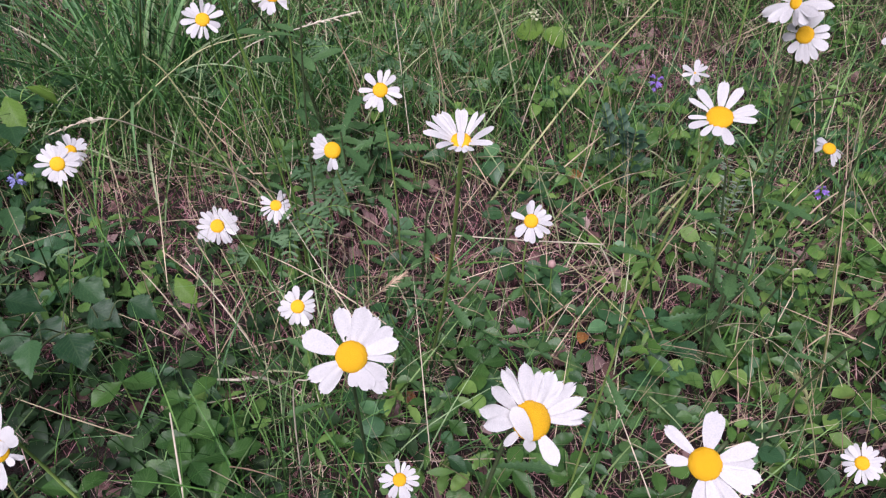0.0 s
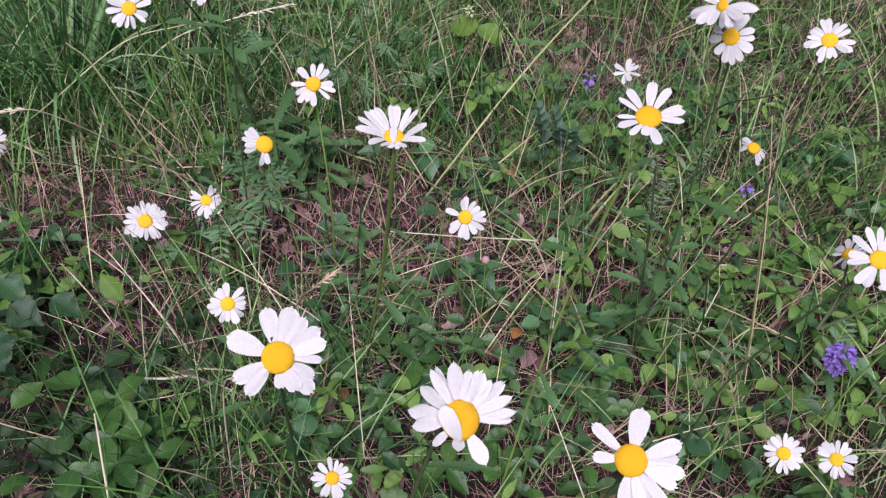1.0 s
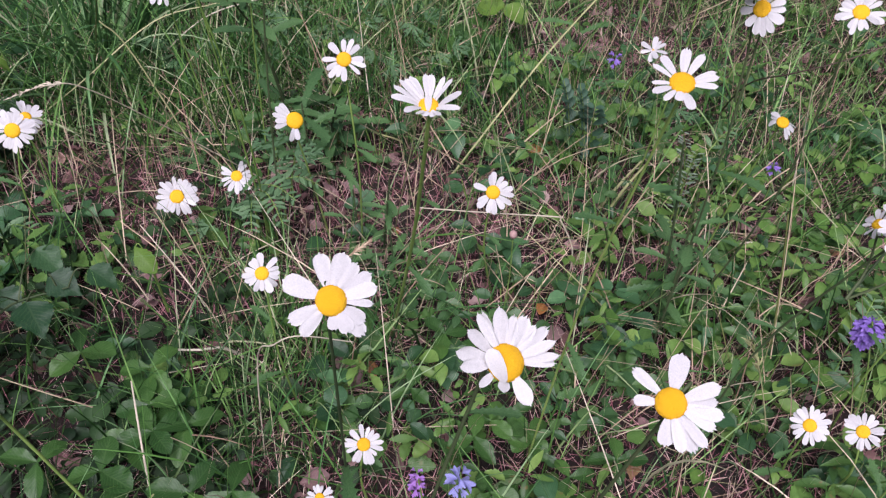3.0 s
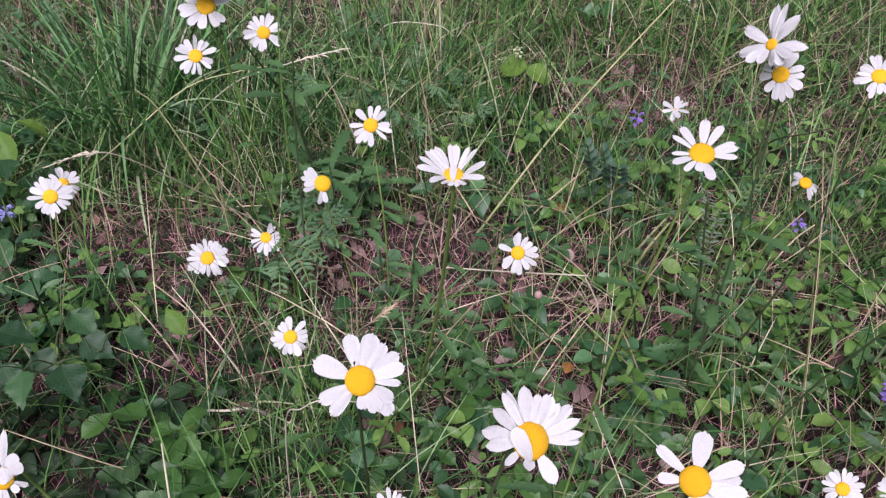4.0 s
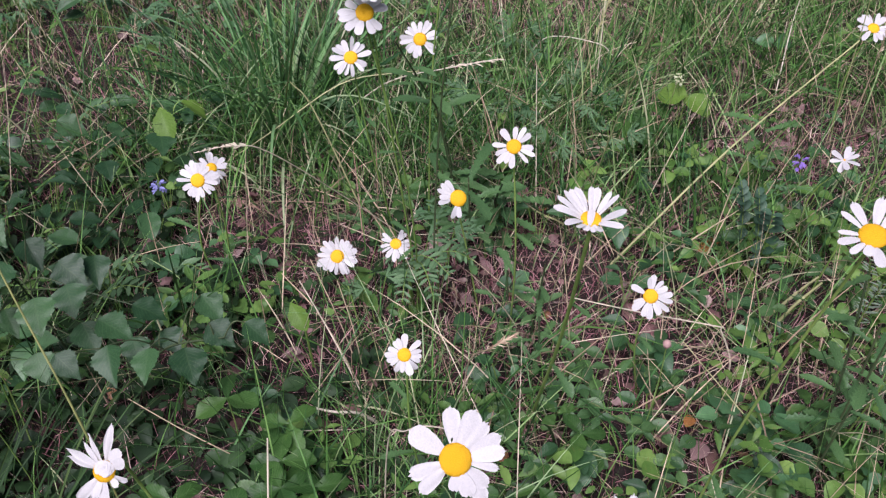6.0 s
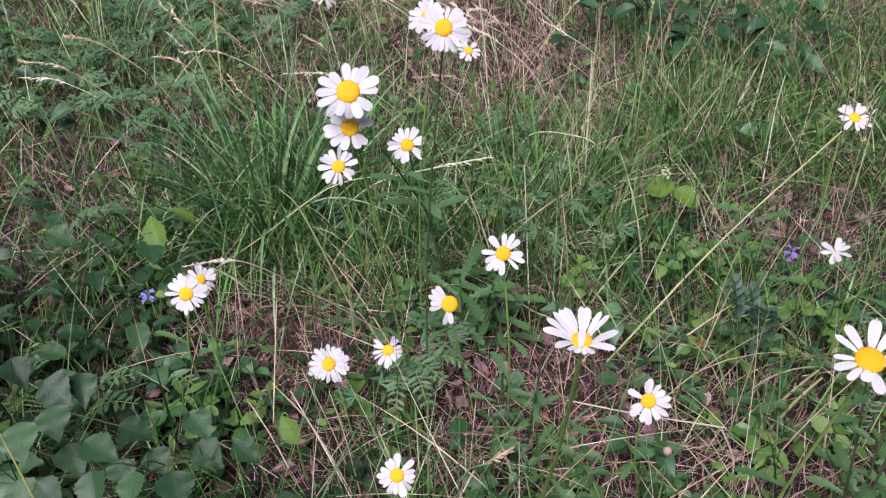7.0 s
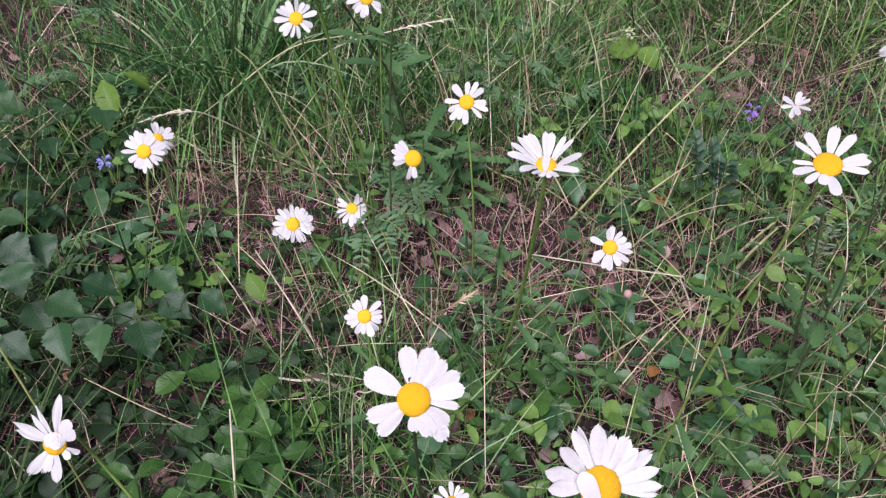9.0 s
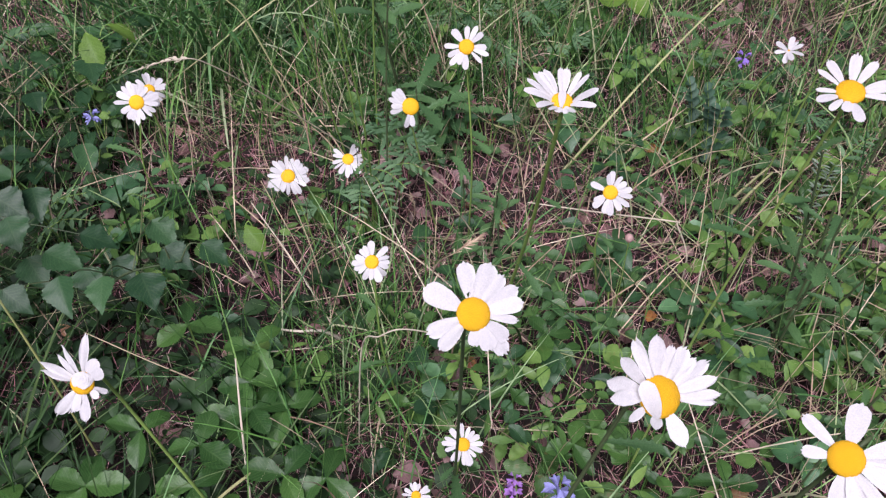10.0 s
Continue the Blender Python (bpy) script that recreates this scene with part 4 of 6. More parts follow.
seedling("leafy_seedling", (-0.74, 1.02), [(-0.74, 1.0, 0.08), (-0.72, 0.98, 0.13)],
         ((-0.629, 1.022, 0.140, -66), (-0.694, 0.964, 0.120, -52), (-0.715, 1.054, 0.130, 40), (-0.846, 0.876, 0.140, -13), (-0.852, 0.948, 0.140, 21), (-0.807, 1.061, 0.120, -7)),
         0.05, BIRCH, "small seedling with rounded dark green leaves", "sapling", DARK_STEM, 5)
seedling("lime_seedling", (-0.62, 1.09), [(-0.625, 1.07, 0.09), (-0.63, 1.06, 0.14)], ((-0.635, 1.05, 0.16, -70), (-0.60, 1.085, 0.17, 15)), 0.05, LIME, "seedling with two bright yellow-green leaves", "sapling", STEM, 2)
seedling("lime_seedling", (-0.31, 0.74), [(-0.312, 0.735, 0.06), (-0.314, 0.73, 0.12)], ((-0.313, 0.714, 0.13, -40),), 0.042, LIME, "tiny seedling with one bright green leaf", "sapling", STEM, 4)

# ---- berry plants: toothed leaflets in threes and fours ----


def berry_plant(x, y, size, height, count, seed):
    rnd = random.Random(seed)
    gz = float(ground_z(x, y))
    root = thing("wild_berry_plant", x, y, gz, "low berry plant with rounded toothed green leaflets", "berry plant", "berry plants on the ground")
    for c in range(count):
        a0 = rnd.uniform(0, 6.28)
        top = Vector((rnd.uniform(-0.012, 0.012), rnd.uniform(-0.012, 0.012), height * rnd.uniform(0.75, 1.1))) + Vector((math.cos(a0), math.sin(a0), 0)) * (0.03 * c)
        st = part("leaf_stalk", mesh_from("leaf_stalk", *tube_arrays(bezier([(0, 0, -0.004), top * 0.5 + Vector((0.003, 0, 0)), top], 7), 0.0008, 5)[:2], STEM), root)
        turn0 = rnd.uniform(0, 6.28)
        n = rnd.choice((3, 3, 3, 4))
        for i in range(n):
            a = turn0 + i * 6.28 / n + rnd.uniform(-0.2, 0.2)
            d = (math.cos(a), math.sin(a), rnd.uniform(-0.1, 0.3))
            m = aim(top, d, (rnd.uniform(-0.2, 0.2), rnd.uniform(-0.35, 0.1), 1)) @ Matrix.Scale(size * rnd.uniform(0.85, 1.15), 4)
            part("leaflet", rnd.choice(BERRY), st, "", m)
    return root


CLOVER_LEAF = plant_material("clover_leaf", [(0.0, (0.0285, 0.0825, 0.0294)), (0.5, (0.051, 0.126, 0.042)), (1.0, (0.0868, 0.179, 0.0546))], rough=0.42, through_light=0.18, island=False, veins=0.12, spots=0.3, gloss=0.45)
CLOVER = [toothed_leaf("clover_leaflet", CLOVER_LEAF, 1, 0.78, (0.12, 0.5, 0.8, 0.97, 1.0, 0.92, 0.7, 0.25), bite=0.0, curl=0.12, fold=0.3, k=13), toothed_leaf("clover_leaflet_slim", CLOVER_LEAF, 1, 0.6, (0.12, 0.5, 0.85, 1.0, 0.95, 0.75, 0.42, 0.06), bite=0.0, curl=0.2, fold=0.4, k=13)]


def clover(x, y, size, height, seed):
    """Leaves of three rounded leaflets, each leaf on its own stalk from the root."""
    rnd = random.Random(seed)
    gz = float(ground_z(x, y))
    root = thing("clover_plant", x, y, gz, "clover with flat dull green leaves of three leaflets", "clover", "clovers among the herbs")
    for c in range(rnd.choice((2, 3, 3, 4))):
        a0 = rnd.uniform(0, 6.28)
        r = rnd.uniform(0.008, 0.04)
        top = Vector((math.cos(a0) * r, math.sin(a0) * r, height * rnd.uniform(0.55, 1.2)))
        st = part("leaf_stalk", mesh_from("leaf_stalk", *tube_arrays(bezier([(0, 0, -0.004), top * 0.5 + Vector((0.002, 0, 0.004)), top], 6), 0.0006, 5)[:2], STEM), root)
        turn = rnd.uniform(0, 6.28)
        up = (rnd.gauss(0, 0.15), rnd.gauss(-0.12, 0.15), 1)
        for i in range(3):
            a = turn + i * 2.0 + rnd.uniform(-0.15, 0.15)
            part("leaflet", CLOVER[c % 2], st, "", aim(top, (math.cos(a), math.sin(a), rnd.uniform(-0.05, 0.15)), up) @ Matrix.Scale(size * rnd.uniform(0.8, 1.15), 4))
    return root


BROAD = [toothed_leaf("broad_blade", BIRCH_LEAF, 1, 0.68, (0.25, 0.75, 0.97, 1.0, 0.96, 0.8, 0.5, 0.08), bite=0.0, curl=0.15), toothed_leaf("broad_blade_curled", BIRCH_LEAF, 1, 0.58, (0.2, 0.6, 0.9, 1.0, 0.95, 0.75, 0.42, 0.06), bite=0.0, curl=0.35, fold=0.5)]


def broad_herb(x, y, size, height, seed):
    """Dull broad leaves on separate stalks from one root."""
    rnd = random.Random(seed)
    gz = float(ground_z(x, y))
    root = thing("broad_leaved_herb", x, y, gz, "herb with broad smooth dull blue-green leaves", "herb", "broad-leaved herbs")
    for i in range(rnd.choice((2, 3, 3, 4))):
        a = rnd.uniform(0, 6.28)
        top = Vector((math.cos(a) * 0.02, math.sin(a) * 0.02, height * rnd.uniform(0.6, 1.2)))
        st = part("leaf_stalk", mesh_from("leaf_stalk", *tube_arrays(bezier([(0, 0, -0.004), top * 0.5, top], 6), 0.0008, 5)[:2], STEM), root)
        d = (math.cos(a), math.sin(a), rnd.uniform(-0.3, 0.35))
        part("leaf", rnd.choice(BROAD), st, "", aim(top, d, (rnd.uniform(-0.3, 0.3), rnd.uniform(-0.5, 0.1), 1)) @ Matrix.Scale(size * rnd.uniform(0.7, 1.2), 4))
    return root


HR = random.Random(5)
for i in range(44):
    broad_herb(HR.uniform(-0.12, 0.62), HR.uniform(0.48, 1.25), 0.030, 0.06, 400 + i)
for i in range(95):
    broad_herb(HR.uniform(-1.9, -0.9), HR.uniform(1.5, 2.7), 0.05, 0.10, 500 + i)
for i in range(34):
    broad_herb(HR.uniform(-0.05, 0.6), HR.uniform(1.95, 2.45), 0.055, 0.13, 700 + i)

for i, (x, y) in enumerate(((-0.408, 0.394), (-0.365, 0.451), (-0.270, 0.511), (-0.307, 0.448), (-0.476, 0.331), (-0.360, 0.593), (-0.295, 0.597), (-0.305, 0.397), (-0.424, 0.336), (-0.286, 0.501),
                            (-0.214, 0.425), (-0.229, 0.504), (-0.628, 0.506), (-0.169, 0.386), (-0.361, 0.348), (-0.322, 0.356), (-0.258, 0.375))):
    berry_plant(x, y, 0.041, 0.085, 1 + (i % 2 == 0), 100 + i)
for i, (x, y) in enumerate(((0.084, 0.501), (0.113, 0.445), (0.176, 0.473), (0.058, 0.641), (-0.092, 0.546), (0.092, 0.538), (0.011, 0.567), (0.138, 0.505), (0.227, 0.496), (0.713, 0.775), (0.579, 0.731), (0.611, 0.615),
                            (0.407, 0.681), (0.377, 0.653), (0.428, 0.599), (0.358, 0.730), (0.278, 0.709), (0.569, 0.841), (0.651, 0.831), (0.478, 0.690))):
    berry_plant(x, y, 0.030, 0.06, 1 + (i % 2), 200 + i)

for i, (x, y) in enumerate(((0.132, 0.782), (0.189, 0.756), (0.028, 0.78), (0.07, 0.736), (0.105, 0.675), (0.058, 0.666), (-0.001, 0.741), (0.314, 0.756), (0.241, 0.717), (0.342, 0.71), (0.266, 0.623), (0.181, 0.92), (0.244, 1.044), (0.283, 1.126), (0.245, 0.912), (0.13, 0.853), (0.351, 0.666), (0.409, 0.782), (0.155, 0.623), (-0.059, 0.694), (0.199, 0.623), (0.301, 0.615), (0.441, 0.712), (0.455, 0.666), (0.53, 0.761), (0.538, 0.703), (0.406, 0.666), (0.278, 0.893), (0.335, 0.982), (0.157, 0.666), (-0.013, 0.623), (-0.093, 0.567), (0.344, 0.537), (0.208, 0.552), (0.164, 0.508), (0.401, 0.537))):
    clover(x, y, 0.021, 0.06, 1000 + i)

SIDE = random.Random(15)
for i in range(28):
    broad_herb(SIDE.uniform(-1.05, -0.6), SIDE.uniform(0.78, 1.2), 0.042, 0.09, 900 + i)

# ---- sprays of paired leaflets ----


def leaflet_mesh(name, mat, width):
    a = leaf_arrays(np.array([[0.0, 0, 0]]), np.array([[0, 1.0, 0]]), np.array([[0, 0, 1.0]]), 1.0, width, (0.15, 0.6, 0.9, 1.0, 0.95, 0.7, 0.1), 0.3, 0.12)
    return mesh_from(name, a[0], a[1], mat, a[2])


VETCH_LEAF = plant_material("vetch_leaf", [(0.0, (0.075, 0.16, 0.075)), (1.0, (0.13, 0.235, 0.115))], rough=0.45, island=False, veins=0.1, gloss=0.35)
VETCH_LEAFLET = leaflet_mesh("vetch_leaflet", VETCH_LEAF, 0.32)
TEAL_LEAF = plant_material("teal_leaf", [(0.0, (0.0352, 0.09, 0.0544)), (1.0, (0.0572, 0.13, 0.08))], rough=0.5, island=False, veins=0.1, gloss=0.5)
DULL_LEAFLET = leaflet_mesh("dull_leaflet", TEAL_LEAF, 0.75)
SILVER_LEAF = plant_material("silver_leaf", [(0.0, (0.20, 0.27, 0.20)), (1.0, (0.27, 0.35, 0.26))], rough=0.6, island=False)
SILVER_LEAFLET = leaflet_mesh("silver_leaflet", SILVER_LEAF, 0.22)


def spray(name, a, b, pairs, size, mesh, label, seed, sag=0.02):
    """A leaf stalk from a to b with paired leaflets."""
    rnd = random.Random(seed)
    a, b = Vector(a), Vector(b)
    gz = float(ground_z(a.x, a.y))
    root = thing(name, a.x, a.y, gz, label, "vetch" if name == "vetch_spray" else "herb", "leaf sprays")
    o = Vector((a.x, a.y, gz))
    path = bezier([(0, 0, -0.005), a - o, (a + b) / 2 - o + Vector((0, 0, sag)), b - o], 24)
    part("leaf_stalk", mesh_from("leaf_stalk", *tube_arrays(path, np.linspace(0.0009, 0.0005, 24), 5)[:2], STEM), root)
    for i in range(pairs):
        s = 8 + (15.0 * (i + 0.5) / pairs)
        q = Vector(path[int(s)])
        t = (Vector(path[min(int(s) + 1, 23)]) - Vector(path[int(s) - 1])).normalized()
        side = t.cross(Vector((0, 0, 1))).normalized()
        k = size * (1.1 - 0.45 * abs(2 * i / pairs - 0.8)) * rnd.uniform(0.9, 1.1)
        for sg in (1, -1):
            d = side * sg + t * rnd.uniform(0.35, 0.7) + Vector((0, 0, rnd.uniform(-0.05, 0.3)))
            part("leaflet", mesh, root, "", aim(q, d, (rnd.uniform(-0.2, 0.2), rnd.uniform(-0.4, 0.0), 1)) @ Matrix.Scale(k, 4))
    return root


FINE = "vetch leaf of paired narrow green leaflets"
for i, (a, b, n, k) in enumerate((((-0.20, 0.855, 0.11), (-0.14, 0.82, 0.13), 9, 0.018), ((-0.19, 0.85, 0.11), (-0.155, 0.785, 0.12), 9, 0.017), ((-0.20, 0.84, 0.10), (-0.195, 0.78, 0.11), 8, 0.016), ((-0.18, 0.87, 0.10), (-0.115, 0.865, 0.12), 9, 0.017), ((-0.62, 0.75, 0.05), (-0.53, 0.75, 0.10), 8, 0.02),
                                  ((-0.63, 0.77, 0.05), (-0.56, 0.80, 0.10), 8, 0.02), ((-0.55, 0.84, 0.04), (-0.47, 0.80, 0.09), 8, 0.018), ((0.60, 0.58, 0.05), (0.528, 0.578, 0.14), 9, 0.022),
                                  ((0.573, 0.535, 0.08), (0.64, 0.56, 0.13), 9, 0.022), ((0.56, 0.52, 0.03), (0.60, 0.50, 0.09), 8, 0.02), ((0.52, 0.60, 0.05), (0.56, 0.65, 0.13), 9, 0.02), ((0.44, 0.98, 0.04), (0.50, 1.02, 0.11), 8, 0.02),
                                  ((-0.86, 1.12, 0.05), (-0.78, 1.15, 0.12), 8, 0.024), ((-0.75, 0.84, 0.04), (-0.69, 0.80, 0.10), 8, 0.02))):
    spray("vetch_spray", a, b, n, k, VETCH_LEAFLET, FINE, 300 + i)
for i, (a, b) in enumerate((((0.275, 1.00, 0.05), (0.25, 1.01, 0.19)), ((0.285, 1.02, 0.04), (0.272, 0.99, 0.17)), ((0.26, 1.04, 0.04), (0.235, 1.05, 0.17)))):
    spray("burnet_spray", a, b, 7, 0.021, DULL_LEAFLET, "upright spray of rounded dull blue-green leaflets", 330 + i)
for i, (a, b) in enumerate((((0.36, 0.81, 0.13), (0.317, 0.766, 0.29)), ((0.345, 0.79, 0.12), (0.335, 0.75, 0.27)), ((0.20, 1.83, 0.08), (0.22, 1.80, 0.24)))):
    spray("yarrow_spray", a, b, 11, 0.013, SILVER_LEAFLET, "feathery silvery-green leaf standing in the grass", 340 + i)

# ---- single straws and seed heads ----


def straw(points, radius, label, ear=0, mat=STRAW, category="straw", name="straw", spike=0.008):
    """A dry stalk along points; ear: spikelets along its upper end."""
    p0 = points[-1]
    root = thing(name, p0[0], p0[1], p0[2], label, category, "single straws")
    o = np.array(p0)
    path = bezier(np.array(points, float)[::-1] - o, 26)
    part("stalk", mesh_from("stalk", *tube_arrays(path, np.linspace(radius, radius * 0.6, 26), 6)[:2], mat), root)
    if ear:
        rnd = random.Random(int(abs(p0[0]) * 1000) + ear)
        n = ear
        at = np.linspace(26 * 0.62, 25, n)
        base, along, ln = [], [], []
        for i, s in enumerate(at):
            q = path[min(int(s), 25)]
            t = unit(path[min(int(s) + 1, 25)] - path[min(int(s), 24)])
            base.append(q)
            along.append(unit(t + 0.27 * np.array([rnd.gauss(0, 1), rnd.gauss(0, 1), rnd.gauss(0, 1)])))
            ln.append(spike * rnd.uniform(0.7, 1.3))
        a = leaf_arrays(np.array(base), np.array(along), np.tile([[0.1, -0.5, 1.0]], (n, 1)), np.array(ln), np.array(ln) * 0.16, (0.3, 0.9, 1.0, 0.6, 0.05), 0.6, 0.1)
        tagged(part("ear", mesh_from("ear", *a[:2], mat, a[2]), root, "loose spikelets at the tip"), kind="stuff")
    return root


GREEN_STALK = plant_material("green_stalk", [(0.0, (0.38, 0.40, 0.19)), (1.0, (0.48, 0.48, 0.27))], rough=0.5, through_light=0.1, island=False, grain=500.0)
DULL_STALK = plant_material("dull_stalk", [(0.0, (0.17, 0.20, 0.07)), (1.0, (0.22, 0.24, 0.09))], rough=0.5, through_light=0.0, island=False, grain=500.0)
BARE_TWIG = plant_material("bare_twig", [(0.0, (0.07, 0.05, 0.04)), (1.0, (0.10, 0.075, 0.06))], rough=0.7, through_light=0.0, island=False, grain=500.0)
straw([(0.415, 1.339, 0.26), (0.233, 1.156, 0.16), (0.074, 1.009, 0.02)], 0.0019, "long pale yellow straw leaning over the grass", mat=GREEN_STALK)
straw([(0.036, 0.56, 0.62), (0.025, 0.625, 0.50), (0.016, 0.678, 0.40), (-0.004, 0.80, 0.16), (-0.014, 0.90, 0.0)], 0.0007, "tall golden grass stalk with a slender ear", 40, GREEN_STALK, spike=0.006)
straw([(-0.077, 1.231, 0.22), (-0.063, 1.183, 0.10), (-0.046, 1.091, 0.0)], 0.0010, "thin upright pale grass stalk", mat=BLEACHED)
straw([(0.016, 1.511, 0.30), (0.022, 1.470, 0.15), (0.026, 1.471, 0.0)], 0.0012, "thin upright pale grass stalk", mat=BLEACHED)
straw([(-0.150, 1.342, 0.165), (-0.237, 1.319, 0.15), (-0.352, 1.329, 0.10), (-0.470, 1.298, 0.0)], 0.0015, "long whitish straw leaning through the grass", 22, BLEACHED, spike=0.014)
straw([(0.049, 1.521, 0.10), (0.015, 1.526, 0.12), (-0.086, 1.564, 0.10), (-0.13, 1.58, 0.0)], 0.0013, "whitish arched straw in the grass", mat=BLEACHED)
straw([(-0.195, 1.588, 0.22), (-0.163, 1.544, 0.10), (-0.155, 1.583, 0.0)], 0.0010, "thin upright pale grass stalk", mat=BLEACHED)
straw([(0.017, 0.836, 0.105), (0.108, 0.812, 0.118), (0.204, 0.82, 0.104), (0.209, 0.82, 0.098), (0.231, 0.817, 0.05), (0.235, 0.815, 0.0)], 0.0013, "pale bent straw lying over the leaves", mat=BLEACHED)
straw([(-0.278, 0.517, 0.15), (-0.266, 0.461, 0.08), (-0.244, 0.382, -0.005)], 0.0014, "upright broken whitish straw", mat=BLEACHED)
straw([(-0.039, 0.606, 0.26), (-0.062, 0.603, 0.24), (-0.089, 0.648, 0.16), (-0.10, 0.69, 0.0)], 0.0010, "dry grass stalk with a dense pale ear", 46, spike=0.008)
straw([(-0.446, 0.79, 0.30), (-0.365, 0.73, 0.36), (-0.331, 0.752, 0.34), (-0.271, 0.855, 0.20), (-0.174, 0.984, 0.0)], 0.0009, "arching dry grass stalk with a drooping ear", 44, BLEACHED, spike=0.011)
straw([(-0.369, 0.812, 0.10), (-0.309, 0.781, 0.06), (-0.235, 0.715, 0.0)], 0.0012, "pale straw slanting to the ground")
straw([(-0.331, 0.825, 0.12), (-0.29, 0.795, 0.05), (-0.258, 0.762, 0.0)], 0.0009, "pale straw slanting to the ground")
straw([(-0.281, 0.639, 0.05), (-0.247, 0.634, 0.055), (-0.221, 0.645, 0.045), (-0.20, 0.66, 0.01)], 0.0022, "short thick whitish straw lying in the grass", mat=BLEACHED)
straw([(-0.05, 0.493, 0.24), (-0.095, 0.467, 0.28), (-0.118, 0.465, 0.27), (-0.14, 0.487, 0.22), (-0.16, 0.52, 0.0)], 0.0009, "thin arching pale grass stalk", mat=BLEACHED)
straw([(-0.242, 0.449, 0.07), (-0.277, 0.385, 0.09), (-0.309, 0.335, 0.06), (-0.36, 0.26, 0.0)], 0.0024, "flat pale green grass stalk across the leaves", mat=GREEN_STALK)
straw([(-0.601, 0.581, 0.42), (-0.579, 0.578, 0.33), (-0.539, 0.547, 0.26), (-0.473, 0.493, 0.17), (-0.431, 0.461, 0.0)], 0.0013, "tall yellowish-green stalk leaning aside", mat=DULL_STALK)
straw([(0.473, 0.829, 0.30), (0.471, 0.763, 0.22), (0.457, 0.665, 0.10), (0.43, 0.558, 0.0)], 0.0008, "thin upright pale grass stalk")
straw([(0.337, 0.513, 0.22), (0.37, 0.523, 0.16), (0.412, 0.525, 0.05), (0.42, 0.53, 0.0)], 0.0009, "green-gold grass stalk with a hanging ear", 26, GREEN_STALK, spike=0.013)
straw([(0.604, 0.876, 0.36), (0.598, 0.884, 0.34), (0.543, 0.872, 0.32), (0.492, 0.9, 0.28), (0.476, 0.97, 0.22), (0.503, 1.081, 0.1), (0.546, 1.178, 0.0)], 0.0013, "dark bare branching stem of a faded plant", mat=BARE_TWIG)
straw([(0.568, 0.946, 0.09), (0.533, 0.929, 0.07), (0.474, 0.896, 0.0)], 0.0016, "pale straw slanting up from the litter")
straw([(0.589, 0.945, 0.08), (0.532, 0.924, 0.04), (0.496, 0.933, 0.0)], 0.0013, "pale straw slanting up from the litter")
straw([(-0.421, 1.055, 0.25), (-0.39, 1.06, 0.20), (-0.315, 1.054, 0.0)], 0.0014, "wide pale green blade leaning aside", mat=GREEN_STALK)
straw([(0.345, 0.947, 0.10), (0.325, 0.95, 0.06), (0.30, 0.955, 0.0)], 0.0026, "broad pale green grass blade", mat=GREEN_STALK)
straw([(0.334, 0.90, 0.13), (0.31, 0.90, 0.08), (0.285, 0.905, 0.0)], 0.0026, "broad pale green grass blade", mat=GREEN_STALK)
straw([(-0.254, 1.176, 0.22), (-0.304, 1.196, 0.2), (-0.388, 1.177, 0.18), (-0.489, 1.102, 0.12), (-0.589, 1.122, 0.03), (-0.589, 1.132, -0.005)], 0.0012, "long pale green stalk slanting over the grass", 0, GREEN_STALK, spike=0.008)
straw([(-0.352, 0.918, 0.4), (-0.461, 1.151, 0.2), (-0.554, 1.327, 0.0)], 0.0014, "upright pale green grass stalk", 0, DULL_STALK, spike=0.008)
straw([(-0.623, 1.122, 0.25), (-0.624, 1.143, 0.22), (-0.627, 1.183, 0.17), (-0.697, 1.318, 0.0)], 0.0009, "dry grass stalk with a slender pale ear", 34, BLEACHED, spike=0.011)
straw([(-0.415, 0.687, 0.22), (-0.464, 0.734, 0.1), (-0.499, 0.756, -0.0)], 0.0008, "thin upright pale grass stalk", 0, GREEN_STALK, spike=0.008)
straw([(-0.473, 0.573, 0.1), (-0.391, 0.548, 0.09), (-0.32, 0.562, 0.02), (-0.32, 0.572, -0.005)], 0.001, "thin straw lying over the leaves", 0, FALLEN, spike=0.008)
straw([(-0.337, 0.793, 0.11), (-0.272, 0.725, 0.08), (-0.219, 0.687, -0.0)], 0.0011, "pale pinkish straw slanting to the ground", 0, BLEACHED, spike=0.008)
straw([(-0.277, 0.772, 0.14), (-0.252, 0.743, 0.09), (-0.232, 0.723, 0.0)], 0.0009, "pale pinkish straw slanting to the ground", 0, FALLEN, spike=0.008)
straw([(0.154, 0.774, 0.12), (0.209, 0.714, 0.1), (0.287, 0.725, 0.0)], 0.0009, "thin green straw lying over the leaves", 0, GREEN_STALK, spike=0.008)
straw([(0.351, 0.638, 0.16), (0.385, 0.633, 0.08), (0.416, 0.614, 0.0)], 0.0011, "thin upright green grass stalk", 0, DULL_STALK, spike=0.008)
straw([(0.374, 0.745, 0.17), (0.402, 0.773, 0.08), (0.424, 0.787, 0.0)], 0.0009, "thin upright whitish grass stalk", 0, BLEACHED, spike=0.008)
straw([(0.412, 0.653, 0.26), (0.44, 0.65, 0.14), (0.465, 0.639, 0.0)], 0.0014, "upright golden grass stalk", 0, DULL_STALK, spike=0.008)
straw([(0.506, 0.684, 0.07), (0.467, 0.667, 0.1), (0.447, 0.662, 0.1), (0.429, 0.659, 0.07), (0.437, 0.678, -0.0)], 0.0012, "dry brown stalk arching over the leaves", 0, FALLEN, spike=0.008)
